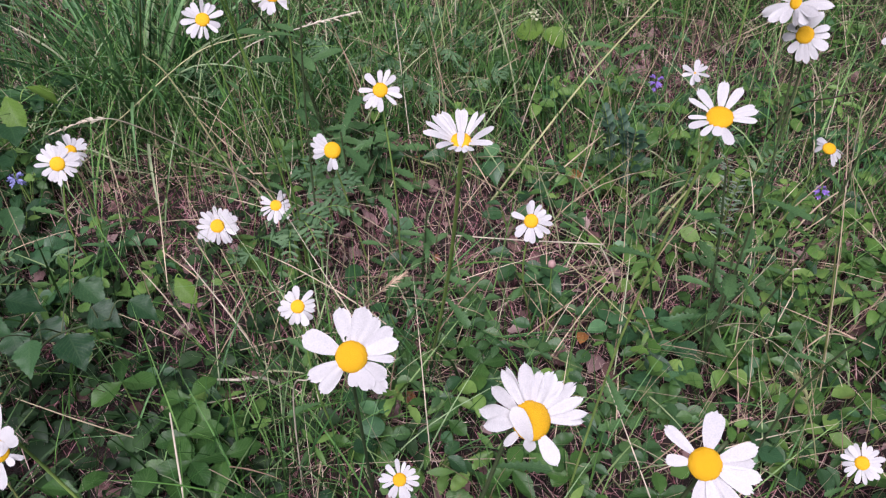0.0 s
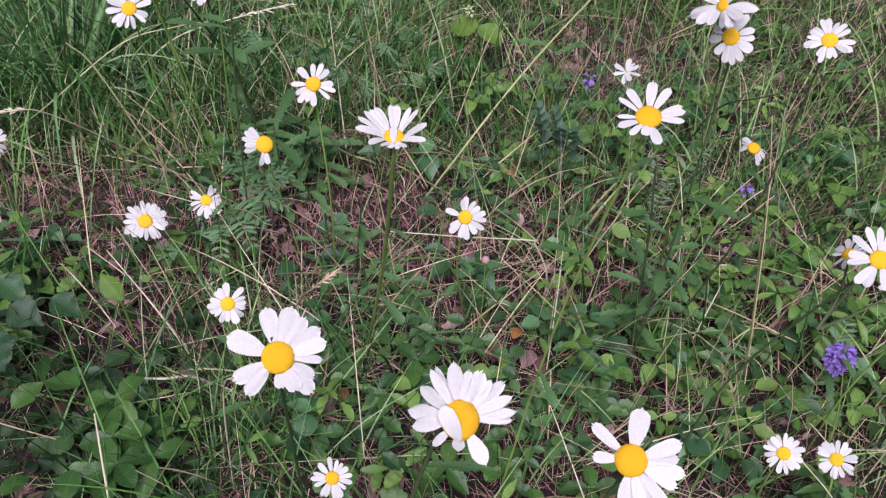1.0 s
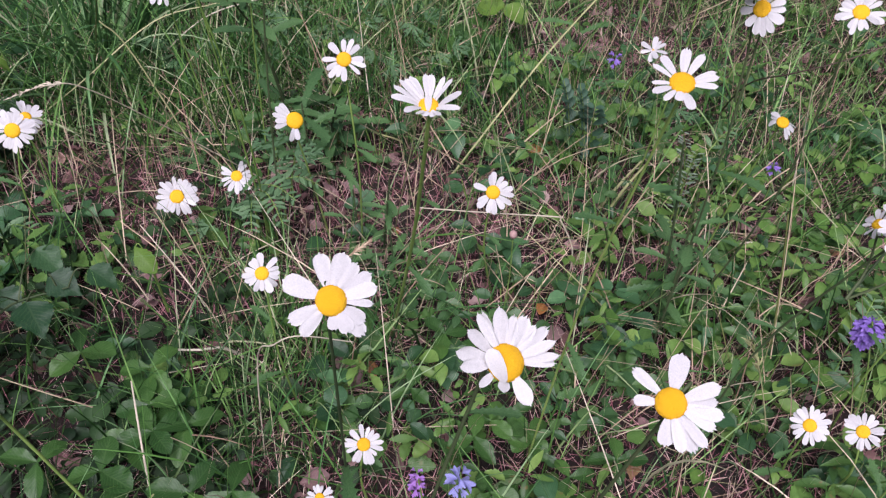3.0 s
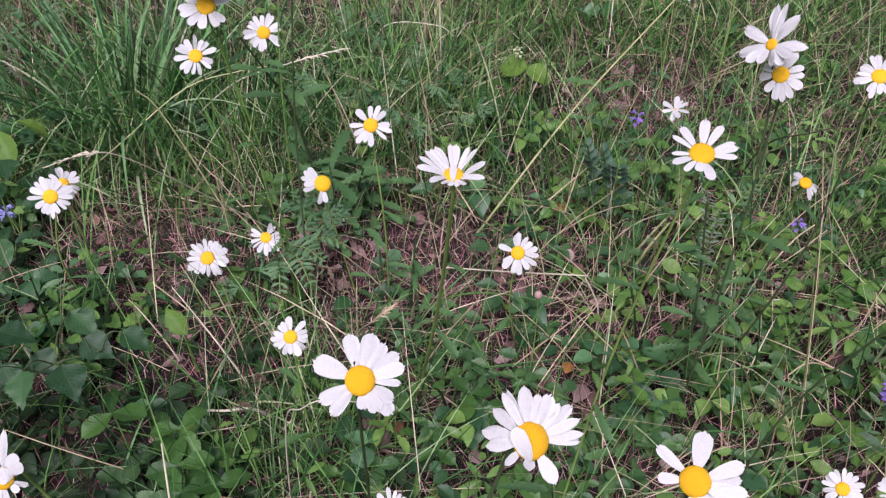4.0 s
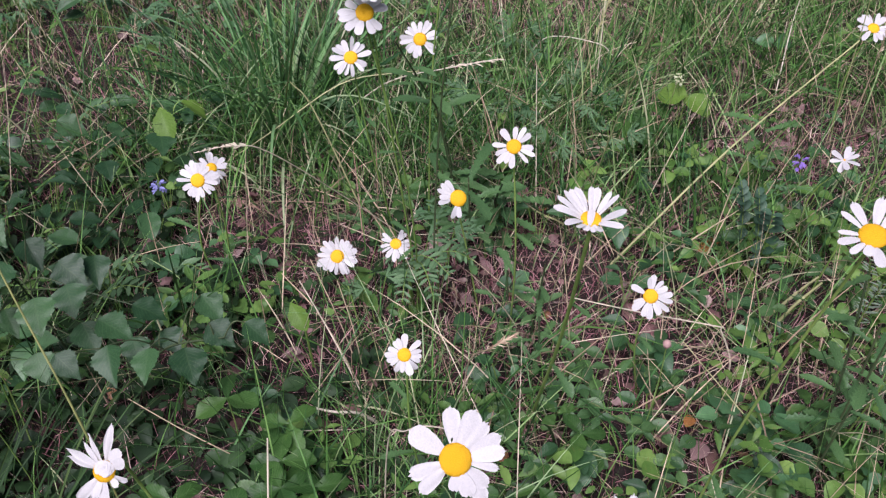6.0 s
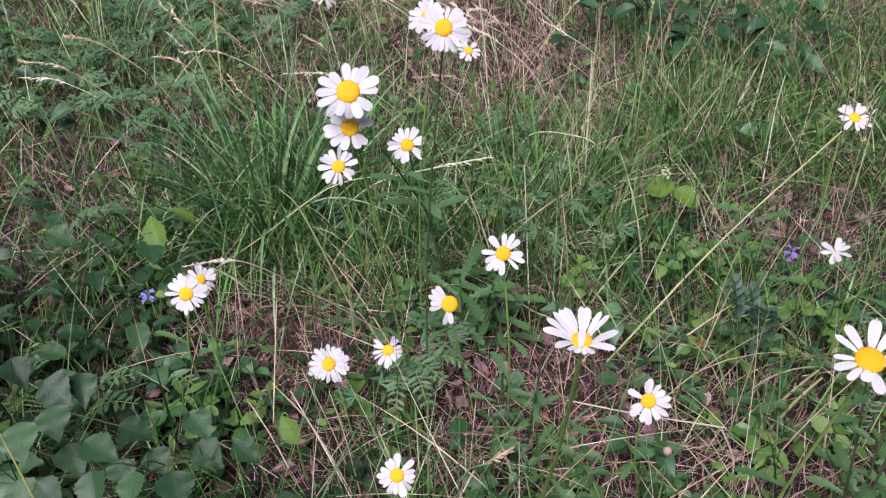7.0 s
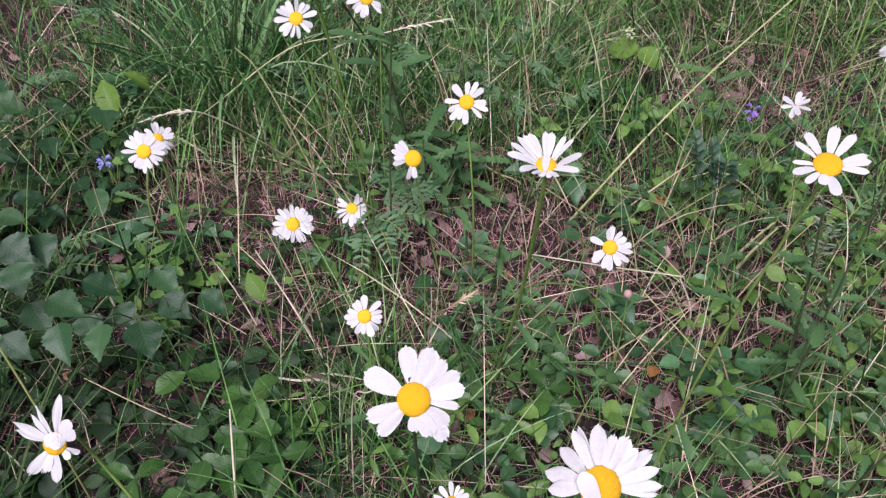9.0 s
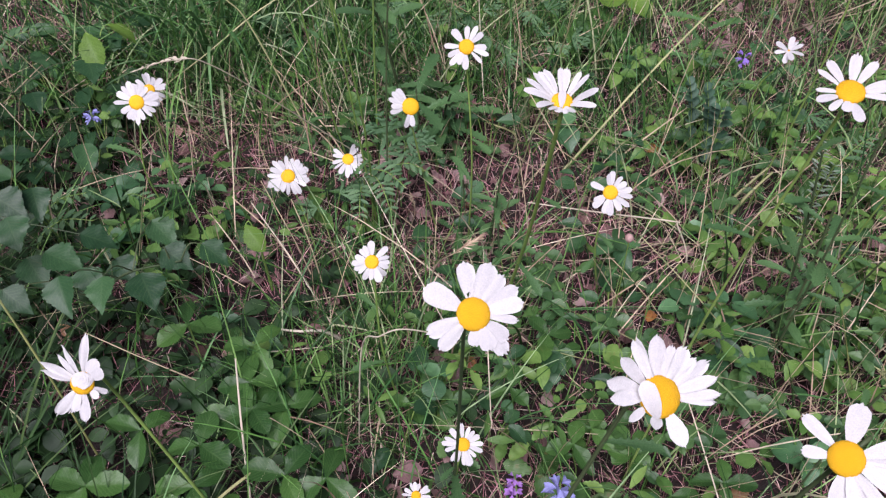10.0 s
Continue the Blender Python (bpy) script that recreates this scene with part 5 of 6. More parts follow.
straw([(0.506, 0.82, 0.05), (0.472, 0.808, 0.07), (0.462, 0.837, 0.03), (0.462, 0.847, -0.005)], 0.0016, "short white straw arched over the leaves", 0, BLEACHED, spike=0.008)
straw([(0.246, 1.063, 0.11), (0.184, 1.019, 0.08), (0.126, 1.025, 0.0)], 0.0015, "dry brown straw leaning over the litter", 0, FALLEN, spike=0.008)
straw([(0.548, 0.937, 0.24), (0.58, 0.96, 0.12), (0.593, 0.946, 0.0)], 0.001, "thin upright pale grass stalk", 0, BLEACHED, spike=0.008)
straw([(0.517, 1.211, 0.22), (0.464, 1.236, 0.17), (0.457, 1.453, 0.0)], 0.0013, "long pinkish straw slanting over the grass", 0, FALLEN, spike=0.008)
straw([(-0.076, 1.095, 0.05), (-0.039, 1.073, 0.05), (-0.002, 1.064, 0.04), (-0.002, 1.074, -0.005)], 0.002, "broad pale green blade lying in the litter", 0, GREEN_STALK, spike=0.008)
straw([(-0.128, 0.772, 0.16), (-0.125, 0.784, 0.12), (-0.148, 0.847, 0.0)], 0.0008, "small dry grass stalk with a thin ear", 24, STRAW, spike=0.007)
straw([(-1.232, 1.834, 0.3), (-1.15, 1.782, 0.24), (-1.103, 1.751, 0.2), (-1.078, 1.87, 0.0)], 0.0016, "long pale grass stalk with a slender ear", 40, GREEN_STALK, spike=0.012)
straw([(-0.983, 1.811, 0.2), (-1.026, 1.84, 0.12), (-1.069, 1.855, 0.0)], 0.0011, "upright dry grass stalk with a pale ear", 26, BLEACHED, spike=0.012)
straw([(-1.023, 2.083, 0.25), (-1.121, 2.207, 0.0)], 0.0014, "thin upright whitish grass stalk", 0, BLEACHED, spike=0.008)
straw([(-0.911, 2.015, 0.26), (-0.851, 1.846, 0.14), (-0.82, 1.759, -0.0)], 0.0018, "upright whitish grass stalk", 0, GREEN_STALK, spike=0.008)
straw([(-0.977, 1.867, 0.14), (-0.948, 1.887, 0.09), (-0.935, 1.956, 0.0)], 0.0012, "dry grass stalk with a pale ear", 26, BLEACHED, spike=0.012)
straw([(-0.972, 2.136, 0.15), (-0.863, 2.167, 0.12), (-0.771, 2.21, 0.08), (-0.68, 2.258, 0.0)], 0.0012, "leaning dry grass stalk with a pale ear", 36, BLEACHED, spike=0.013)
straw([(-1.102, 2.356, 0.16), (-1.04, 2.38, 0.13), (-0.852, 2.263, 0.09), (-0.776, 2.358, 0.0)], 0.0012, "leaning dry grass stalk with a pale ear", 36, BLEACHED, spike=0.013)
straw([(-0.971, 2.136, 0.07), (-0.935, 2.21, 0.07), (-0.953, 2.354, 0.02), (-0.953, 2.364, -0.005)], 0.0014, "short whitish straw in the grass", 0, BLEACHED, spike=0.008)
straw([(-1.097, 1.734, 0.03), (-0.988, 1.741, 0.03), (-0.988, 1.751, -0.005)], 0.0016, "short whitish straw lying in the grass", 0, BLEACHED, spike=0.008)
straw([(-1.139, 1.519, 0.12), (-1.248, 1.681, 0.12), (-1.439, 1.988, 0.0)], 0.0012, "arched dry grass stalk", 0, BLEACHED, spike=0.008)
straw([(0.036, 1.794, 0.36), (0.027, 1.797, 0.2), (0.022, 1.713, 0.08), (0.024, 1.683, 0.0)], 0.0016, "tall pale golden grass stalk", 20, GREEN_STALK, spike=0.01)
straw([(0.396, 1.691, 0.2), (0.39, 1.676, 0.12), (0.372, 1.562, 0.0)], 0.0013, "thin upright pale grass stalk", 0, BLEACHED, spike=0.008)
straw([(0.251, 2.408, 0.14), (0.314, 2.435, 0.14), (0.438, 2.814, 0.0)], 0.0016, "whitish arched straw in the grass", 0, BLEACHED, spike=0.008)
straw([(0.642, 2.294, 0.24), (0.718, 2.378, 0.08), (0.756, 2.423, 0.0)], 0.0016, "upright pale golden grass stalk", 0, GREEN_STALK, spike=0.008)
straw([(-0.289, 2.229, 0.2), (-0.243, 2.04, 0.12), (-0.19, 1.763, 0.0)], 0.0012, "thin upright pale grass stalk", 0, BLEACHED, spike=0.008)
straw([(-0.023, 1.929, 0.1), (0.019, 1.973, 0.05), (0.036, 2.019, 0.0)], 0.0016, "short whitish straw in the grass", 0, BLEACHED, spike=0.008)
RN = random.Random(77)
for i in range(46):
    x, y = RN.uniform(-1.2, 1.2), RN.uniform(1.25, 2.9)
    h, a = RN.uniform(0.22, 0.45), RN.uniform(0, 6.28)
    r = RN.uniform(0.02, 0.16)
    z = float(ground_z(x, y))
    straw([(x + r * math.cos(a), y + r * math.sin(a), z + h), (x + 0.4 * r * math.cos(a), y + 0.4 * r * math.sin(a), z + h * 0.6), (x, y, z)], RN.uniform(0.0007, 0.0011), "thin dry grass stalk with a small ear", 26, RN.choice((STRAW, STRAW, GREEN_STALK)), spike=0.012)

for i in range(30):
    x, y = RN.uniform(-0.95, 0.15), RN.uniform(1.55, 2.2)
    h, r = RN.uniform(0.14, 0.26), RN.uniform(0.12, 0.3)
    z = float(ground_z(x, y))
    straw([(x - r, y + RN.uniform(-0.05, 0.1), z + h * 0.85), (x - 0.7 * r, y, z + h * 0.8), (x - 0.3 * r, y, z + h * 0.5), (x, y, z)], RN.uniform(0.0007, 0.0012), "leaning dry grass stalk with a pale ear", 34, RN.choice((BLEACHED, STRAW, STRAW)), spike=0.013)

# ---- small flowers ----


def floret_mesh(name, mat):
    a = leaf_arrays(np.array([[0.0, 0, 0], [0, 0, 0], [0, 0, 0]]), np.array([[0, 1.0, 0.1], [0.25, 0.9, 0.5], [-0.25, 0.9, 0.5]]), np.array([[0, 0, 1.0], [-0.5, 0, 1.0], [0.5, 0, 1.0]]), 1.0, 0.42, (0.35, 0.7, 1.0, 0.95, 0.4), 0.7, 0.35)
    return mesh_from(name, a[0], a[1], mat, a[2])


FLORET = floret_mesh("vetch_floret", VETCH)
MAUVE = plant_material("mauve_flower", [(0.0, (0.33, 0.16, 0.55)), (1.0, (0.50, 0.27, 0.68))], rough=0.5, through_light=0.25)
MAUVE_FLORET = floret_mesh("mauve_floret", MAUVE)
LILAC = plant_material("lilac_flower", [(0.0, (0.26, 0.28, 0.62)), (1.0, (0.36, 0.36, 0.70))], rough=0.5, through_light=0.25)
LILAC_FLORET = floret_mesh("lilac_floret", LILAC)
CREAM = plant_material("cream_floret", [(0.0, (0.55, 0.60, 0.40)), (1.0, (0.70, 0.72, 0.52))], rough=0.6, through_light=0.2)
CREAM_FLORET = floret_mesh("cream_floret_blade", CREAM)


def flower_spike(name, x, y, z, tall, wide, count, mesh, label, lean=(0.0, 0.0), size=0.010, category="vetch", seed=0):
    """Many small florets round the top of a thin stem."""
    rnd = random.Random(seed)
    gx, gy = x - lean[0], y - lean[1]
    gz = float(ground_z(gx, gy))
    root = thing(name, gx, gy, gz, label, category)
    top = Vector((lean[0], lean[1], z - gz + tall / 2))
    path = bezier([(0, 0, -0.005), top * 0.5 + Vector((0.008, 0, 0)), top], 14)
    part("stem", mesh_from("stem", *tube_arrays(path, 0.0009, 6)[:2], STEM), root)
    for i in range(count):
        f = (i + 0.5) / count
        a = i * 2.4
        d = Vector((math.cos(a), math.sin(a), rnd.uniform(-0.7, 0.2)))
        q = top + Vector((0, 0, -tall * f)) + Vector((math.cos(a), math.sin(a), 0)) * wide * 0.2 * rnd.uniform(0.3, 1.3)
        part("floret", mesh, root, "", aim(q, d, (0, 0, 1)) @ Matrix.Scale(min(size, wide * 0.55) * rnd.uniform(0.8, 1.2) * (0.75 + 0.4 * math.sin(3.1 * f)), 4))
    return root


flower_spike("vetch_flower", 0.484, 0.547, 0.19, 0.032, 0.026, 64, FLORET, "dense violet-blue vetch flower on a thin stem", (-0.03, 0.03), 0.0088, seed=1)
flower_spike("vetch_flower", 0.010, 0.419, 0.115, 0.045, 0.010, 22, MAUVE_FLORET, "narrow mauve vetch flower among low leaves", (0.0, 0.02), 0.008, seed=2)
flower_spike("bellflower", 0.052, 0.418, 0.12, 0.03, 0.018, 12, LILAC_FLORET, "pale blue flower hanging over the leaves", (0.0, 0.02), 0.012, "flower", 3)
flower_spike("vetch_flower", 0.536, 0.936, 0.10, 0.015, 0.014, 8, FLORET, "small violet vetch flower low in the grass", seed=4)
flower_spike("vetch_flower", 0.355, 1.22, 0.10, 0.02, 0.016, 9, FLORET, "small violet vetch flower low in the grass", seed=5)
flower_spike("vetch_flower", -0.616, 0.962, 0.10, 0.018, 0.016, 9, LILAC_FLORET, "small lilac vetch flower low in the grass", seed=6)
flower_spike("bedstraw_flower", -0.598, 0.538, 0.25, 0.03, 0.03, 30, CREAM_FLORET, "loose cream flower cluster beside the birch leaves", (-0.02, 0.02), 0.006, "flower", 7)
flower_spike("bedstraw_flower", -0.593, 0.535, 0.21, 0.012, 0.014, 10, CREAM_FLORET, "small cream flower cluster beside the birch leaves", (0.0, 0.02), 0.006, "flower", 8)
flower_spike("bedstraw_flower", 0.16, 1.36, 0.15, 0.02, 0.02, 14, CREAM_FLORET, "small greenish cream flower cluster in the grass", (0.0, 0.02), 0.006, "flower", 9)


def bud(x, y, z, size, mat, label):
    gz = float(ground_z(x, y))
    root = thing("clover_bud", x, y, gz, label, "bud")
    top = Vector((0, 0, z - gz))
    part("stem", mesh_from("stem", *tube_arrays(bezier([(0.0, 0.02, -0.005), (0.004, 0.01, top.z * 0.5), top], 10), 0.0007, 5)[:2], STEM), root)
    prof = [(0.05, -1.0), (0.55, -0.85), (0.9, -0.35), (1.0, 0.1), (0.75, 0.65), (0.35, 0.92), (0.03, 1.0)]
    ang = np.linspace(0, 2 * np.pi, 13)
    p = np.array([[(r * math.cos(a) * (1 + 0.12 * (k % 2)), r * math.sin(a) * (1 + 0.12 * (k % 2)), h * 1.25) for k, a in enumerate(ang)] for r, h in prof]) * size / 2 + np.array(top)
    part("head", mesh_from("bud_head", p.reshape(-1, 3), grid_faces(len(prof), 13), mat, p.reshape(-1, 3)[:, :2]), root, "closed pinkish head")


bud(0.122, 0.683, 0.20, 0.009, PINK, "closed pale pink clover head on a thin stem")
bud(-0.544, 0.453, 0.24, 0.010, CREAM, "small pale green bud on a thin stem")

# ---- single fallen leaves on the litter ----
LEAF_WORDS = {"ORANGE": "curled orange-brown fallen leaf on the litter", "BROWN": "dull brown fallen leaf on the litter", "MAUVE": "mauve-brown fallen leaf lying on dry needles"}
ORANGE_LEAF = plant_material("orange_fallen_leaf", [(0.0, (0.40, 0.15, 0.045)), (1.0, (0.52, 0.24, 0.08))], rough=0.55, through_light=0.15, island=False, veins=0.2, gloss=0.3)
BROWN_LEAF = plant_material("brown_fallen_leaf", [(0.0, (0.24, 0.13, 0.07)), (1.0, (0.34, 0.20, 0.11))], rough=0.55, through_light=0.15, island=False, veins=0.2, gloss=0.3)
MAUVE_LEAF = plant_material("mauve_fallen_leaf", [(0.0, (0.20, 0.11, 0.12)), (1.0, (0.34, 0.22, 0.23))], rough=0.5, through_light=0.15, island=False, veins=0.2, gloss=0.35)


def fallen_leaf(x, y, size, heading, mat):
    """A curled dead leaf that lies tilted on the litter."""
    rnd = random.Random(int(x * 4000 + y * 900))
    me = toothed_leaf("fallen_leaf", mat, 9, rnd.uniform(0.55, 0.8), BERRY_SHAPE, k=21, curl=rnd.uniform(-0.1, 0.35), fold=rnd.uniform(0.2, 0.7), bite=0.06)
    ob = new("fallen_leaf", me)
    h = radians(heading)
    d = Vector((math.cos(h), math.sin(h), rnd.uniform(-0.05, 0.25)))
    ob.matrix_world = aim(Vector((x, y, float(ground_z(x, y)) + 0.02)) - d * size * 0.5, d, (rnd.gauss(0, 0.2), rnd.gauss(-0.15, 0.2), 1)) @ Matrix.Scale(size, 4)
    words = next(v for k, v in LEAF_WORDS.items() if mat.name.startswith(k.lower()))
    return tagged(ob, words, "fallen leaf", "fallen leaves on the litter")


for x, y, size, heading, mat in ((0.23, 1.089, 0.03, 20, ORANGE_LEAF),
                              (0.262, 0.499, 0.032, 70, BROWN_LEAF),
                              (-0.099, 0.482, 0.034, 10, MAUVE_LEAF),
                              (-0.062, 0.617, 0.034, 150, MAUVE_LEAF),
                              (-0.058, 0.632, 0.034, 100, MAUVE_LEAF),
                              (0.193, 0.691, 0.036, 60, MAUVE_LEAF),
                              (0.437, 0.795, 0.026, 200, MAUVE_LEAF),
                              (0.076, 0.982, 0.03, 40, BROWN_LEAF),
                              (0.111, 1.097, 0.034, 300, MAUVE_LEAF),
                              (0.214, 1.071, 0.03, 170, ORANGE_LEAF),
                              (0.183, 0.736, 0.024, 250, ORANGE_LEAF),
                              (0.3, 1.402, 0.04, 30, MAUVE_LEAF),
                              (0.368, 1.392, 0.045, 220, MAUVE_LEAF),
                              (0.534, 1.465, 0.04, 120, MAUVE_LEAF),
                              (-0.082, 0.991, 0.032, 340, MAUVE_LEAF),
                              (-0.313, 0.608, 0.03, 80, ORANGE_LEAF),
                              (0.548, 0.965, 0.03, 190, MAUVE_LEAF),
                              (-0.337, 0.734, 0.03, 15, MAUVE_LEAF)):
    fallen_leaf(x, y, size, heading, mat)

# ---- round leaves that stand out in the grass ----
ROUND_LEAF = [toothed_leaf("round_blade", LIME_LEAF, 1, 0.9, (0.2, 0.75, 0.97, 1.0, 0.98, 0.85, 0.6, 0.1), bite=0.0, curl=0.1)]
seedling("round_leaved_herb", (0.175, 1.36), [(0.175, 1.355, 0.06), (0.175, 1.35, 0.11)], ((0.155, 1.36, 0.12, 160), (0.195, 1.335, 0.12, -40), (0.18, 1.39, 0.11, 70)), 0.05, ROUND_LEAF, "herb with pairs of round pale green leaves", "herb", STEM, 12)

# ---- the tussock and the meadow beyond ----


def tussock(cx, cy, radius, n, lengths, seed, lean=0.35, widths=(0.0024, 0.0065)):
    rng = np.random.default_rng(seed)
    a, r = rng.uniform(0, 6.283, n), radius * np.sqrt(rng.uniform(0, 1, n))
    x, y = cx + r * np.cos(a), cy + r * np.sin(a)
    out = np.stack([np.cos(a), np.sin(a), np.zeros(n)], 1)
    ln = rng.uniform(*lengths, n)
    tilt = np.abs(rng.normal(0.15, lean, n)) + 0.5 * r / radius * rng.uniform(0, 1, n)
    d = out * np.sin(tilt)[:, None] + np.array([[0, 0, 1.0]]) * np.cos(tilt)[:, None]
    s = np.linspace(0, 1, 9)
    dr = rng.uniform(0.1, 0.9, n)
    p = np.stack([x, y, ground_z(x, y) - 0.003], 1)[:, None] + d[:, None] * (s[None, :, None] * ln[:, None, None])
    p = p + out[:, None] * ((s ** 2)[None, :, None] * (ln * dr * 0.6)[:, None, None])
    p[:, :, 2] -= (s ** 2.3)[None] * (ln * dr * 0.55)[:, None]
    p[:, 1:, 2] = np.maximum(p[:, 1:, 2], ground_z(p[:, 1:, 0], p[:, 1:, 1]) + 0.005)
    w = rng.uniform(*widths, n)[:, None] * np.clip(1.05 - s ** 3, 0.05, 1)[None]
    side = np.cross(out, d) + rng.normal(0, 0.4, (n, 3))
    return ribbons(p, w, side, 0.25, 3)


sheet_of("grass_tussock", joined(tussock(-0.55, 1.32, 0.12, 170, (0.18, 0.42), 1, 0.16, (0.0026, 0.0068)), tussock(-0.40, 1.38, 0.15, 120, (0.16, 0.34), 2, 0.18, (0.002, 0.005)), tussock(-0.72, 1.22, 0.12, 45, (0.14, 0.28), 3, 0.9)), BRIGHT_GRASS,
         "dense tussock of long arching green grass", "grass")
sheet_of("grass_tufts", joined(*[tussock(x, y, r, int(n * 0.7), (0.08, h * 0.85), 10 + i, 0.28 if y < 1.0 else 0.45, (0.0009, 0.0024) if y < 1.0 else (0.0012, 0.003)) for i, (x, y, r, n, h) in enumerate(((-0.13, 0.62, 0.06, 110, 0.26), (-0.19, 0.55, 0.05, 80, 0.22), (0.62, 0.98, 0.07, 130, 0.24), (0.47, 0.80, 0.05, 80, 0.22),
         (-0.08, 1.35, 0.12, 220, 0.30), (0.30, 1.75, 0.16, 260, 0.32), (0.7, 1.6, 0.16, 240, 0.32), (0.02, 1.55, 0.14, 200, 0.3), (-1.2, 1.9, 0.2, 300, 0.4), (-0.2, 1.62, 0.12, 180, 0.32)))]), GRASS,
         "small tufts of thin green grass", "grass")


def outer_blades(n, lengths, widths, seed, radius=9.0, thin=0.5):
    """Coarser grass all round, where the meadow goes on."""
    rng = np.random.default_rng(seed)
    a, r = rng.uniform(0, 6.283, n), radius * rng.uniform(0.0, 1, n) ** thin
    x, y = r * np.cos(a), 1.0 + r * np.sin(a)
    inside = (y > 0.1) & (y < 3.5) & (np.abs(x) < 0.72 + 0.55 * y) & (np.abs(x) < 2.05)
    x, y = x[~inside], y[~inside]
    n = len(x)
    az = rng.uniform(0, 6.283, n)
    out = np.stack([np.cos(az), np.sin(az), np.zeros(n)], 1)
    ln = rng.uniform(*lengths, n)
    s = np.linspace(0, 1, 5)
    dr = rng.uniform(0.2, 1.0, n)
    p = np.stack([x, y, ground_z(x, y) - 0.003], 1)[:, None] + (np.array([[0, 0, 1.0]]) + 0.4 * out)[:, None] * (s[None, :, None] * ln[:, None, None])
    p = p + out[:, None] * ((s ** 2)[None, :, None] * (ln * dr * 0.6)[:, None, None])
    p[:, :, 2] -= (s ** 2.3)[None] * (ln * dr * 0.5)[:, None]
    p[:, 1:, 2] = np.maximum(p[:, 1:, 2], 0.006)
    return ribbons(p, rng.uniform(*widths, n)[:, None] * np.clip(1.05 - s ** 2, 0.05, 1)[None], np.cross(out, np.array([[0.1, 0.1, 1.0]])), 0.2, 2)


sheet_of("meadow_grass", outer_blades(90000, (0.10, 0.32), (0.003, 0.008), 50, 9.0, 0.62), GRASS, "green meadow grass going on all round", "grass")
sheet_of("meadow_litter", outer_blades(60000, (0.05, 0.14), (0.002, 0.005), 52, 9.0, 0.7), STRAW, "dry grass lying between the meadow plants", "litter")
sheet_of("meadow_herbs", outer_blades(46000, (0.08, 0.24), (0.006, 0.014), 51, 9.0, 0.9), LEAF, "green meadow herbs and grass going on all round", "herb")


# ---- daisy rosettes, and the corner whose shade is in the plant colours ----


def rosette(x, y, count, size, lift, seed):
    """Coarsely toothed root leaves of a daisy that has no flower yet."""
    rnd = random.Random(seed)
    root = thing("daisy_rosette", x, y, float(ground_z(x, y)), "rosette of toothed dull green daisy leaves", "herb", "daisy rosettes")
    for i in range(count):
        a = i * 2.4 + rnd.uniform(-0.3, 0.3)
        h = lift * i / count
        d = (math.cos(a), math.sin(a), rnd.uniform(0.15, 0.6))
        part("leaf", STEM_LEAF, root, "", aim((0.006 * math.cos(a), 0.006 * math.sin(a), 0.004 + h), d, (0, -0.15, 1)) @ Matrix.Scale(size * rnd.uniform(0.7, 1.2), 4))
    if lift > 0.05:
        part("stem", mesh_from("stem", *tube_arrays(bezier([(0, 0, -0.005), (0.004, 0, lift * 0.5), (0, 0.004, lift)], 8), 0.0013, 6)[:2], DARK_STEM), root)
    return root


for i, (x, y, n, k, h) in enumerate(((-0.15, 1.02, 12, 0.075, 0.14), (-0.10, 1.06, 9, 0.07, 0.08), (-0.20, 1.08, 9, 0.07, 0.10), (0.02, 1.18, 8, 0.06, 0.03), (0.36, 0.74, 12, 0.055, 0.16), (0.33, 0.70, 10, 0.05, 0.26),
                                     (0.30, 1.28, 10, 0.065, 0.14), (0.24, 0.60, 8, 0.06, 0.06), (-0.02, 0.80, 7, 0.05, 0.10), (-0.07, 0.86, 7, 0.05, 0.12), (0.52, 0.98, 8, 0.06, 0.05), (0.10, 0.36, 7, 0.06, 0.06), (-0.30, 1.02, 8, 0.055, 0.04))):
    rosette(x, y, n, k, h, 600 + i)

# grass green darkened so its colour carries the corner's shade
SHADE_TONED_GRASS = plant_material("shade_grass", [(0.0, (0.0234, 0.0572, 0.021)), (0.6, (0.039, 0.088, 0.03)), (1.0, (0.078, 0.132, 0.045))], rough=0.5, grain=400.0)
sheet_of("shade_grass", joined(tussock(-0.62, 0.30, 0.22, 210, (0.10, 0.26), 71, 0.6, (0.0014, 0.0034)), tussock(-0.80, 0.62, 0.16, 260, (0.10, 0.24), 72, 0.6, (0.0014, 0.0034)), tussock(-0.35, 0.30, 0.12, 120, (0.08, 0.2), 73, 0.6, (0.0012, 0.003))), SHADE_TONED_GRASS,
         "thin grass coloured dark green for the shade of the corner", "grass")
# a leaf green taken far down, with the shade near the soil in it
SHADE_TONED_LEAF = plant_material("shade_leaf", [(0.0, (0.00936, 0.0308, 0.0105)), (1.0, (0.0296, 0.0748, 0.0225))], rough=0.6, grain=400.0, gloss=0.4)
sheet_of("low_dark_leaves", trefoils(850, lambda x, y: np.clip(sparse(x, y) + 0.5 * blob(x, y, -0.7, 0.9, 0.3, 0.3) + 0.45 * blob(x, y, -0.45, 0.6, 0.25, 0.25), 0, 1), (0.014, 0.034), (0.008, 0.045), OVAL, 0.7), SHADE_TONED_LEAF, "low green leaves close to the soil, coloured dark for the corner's shade", "herb")


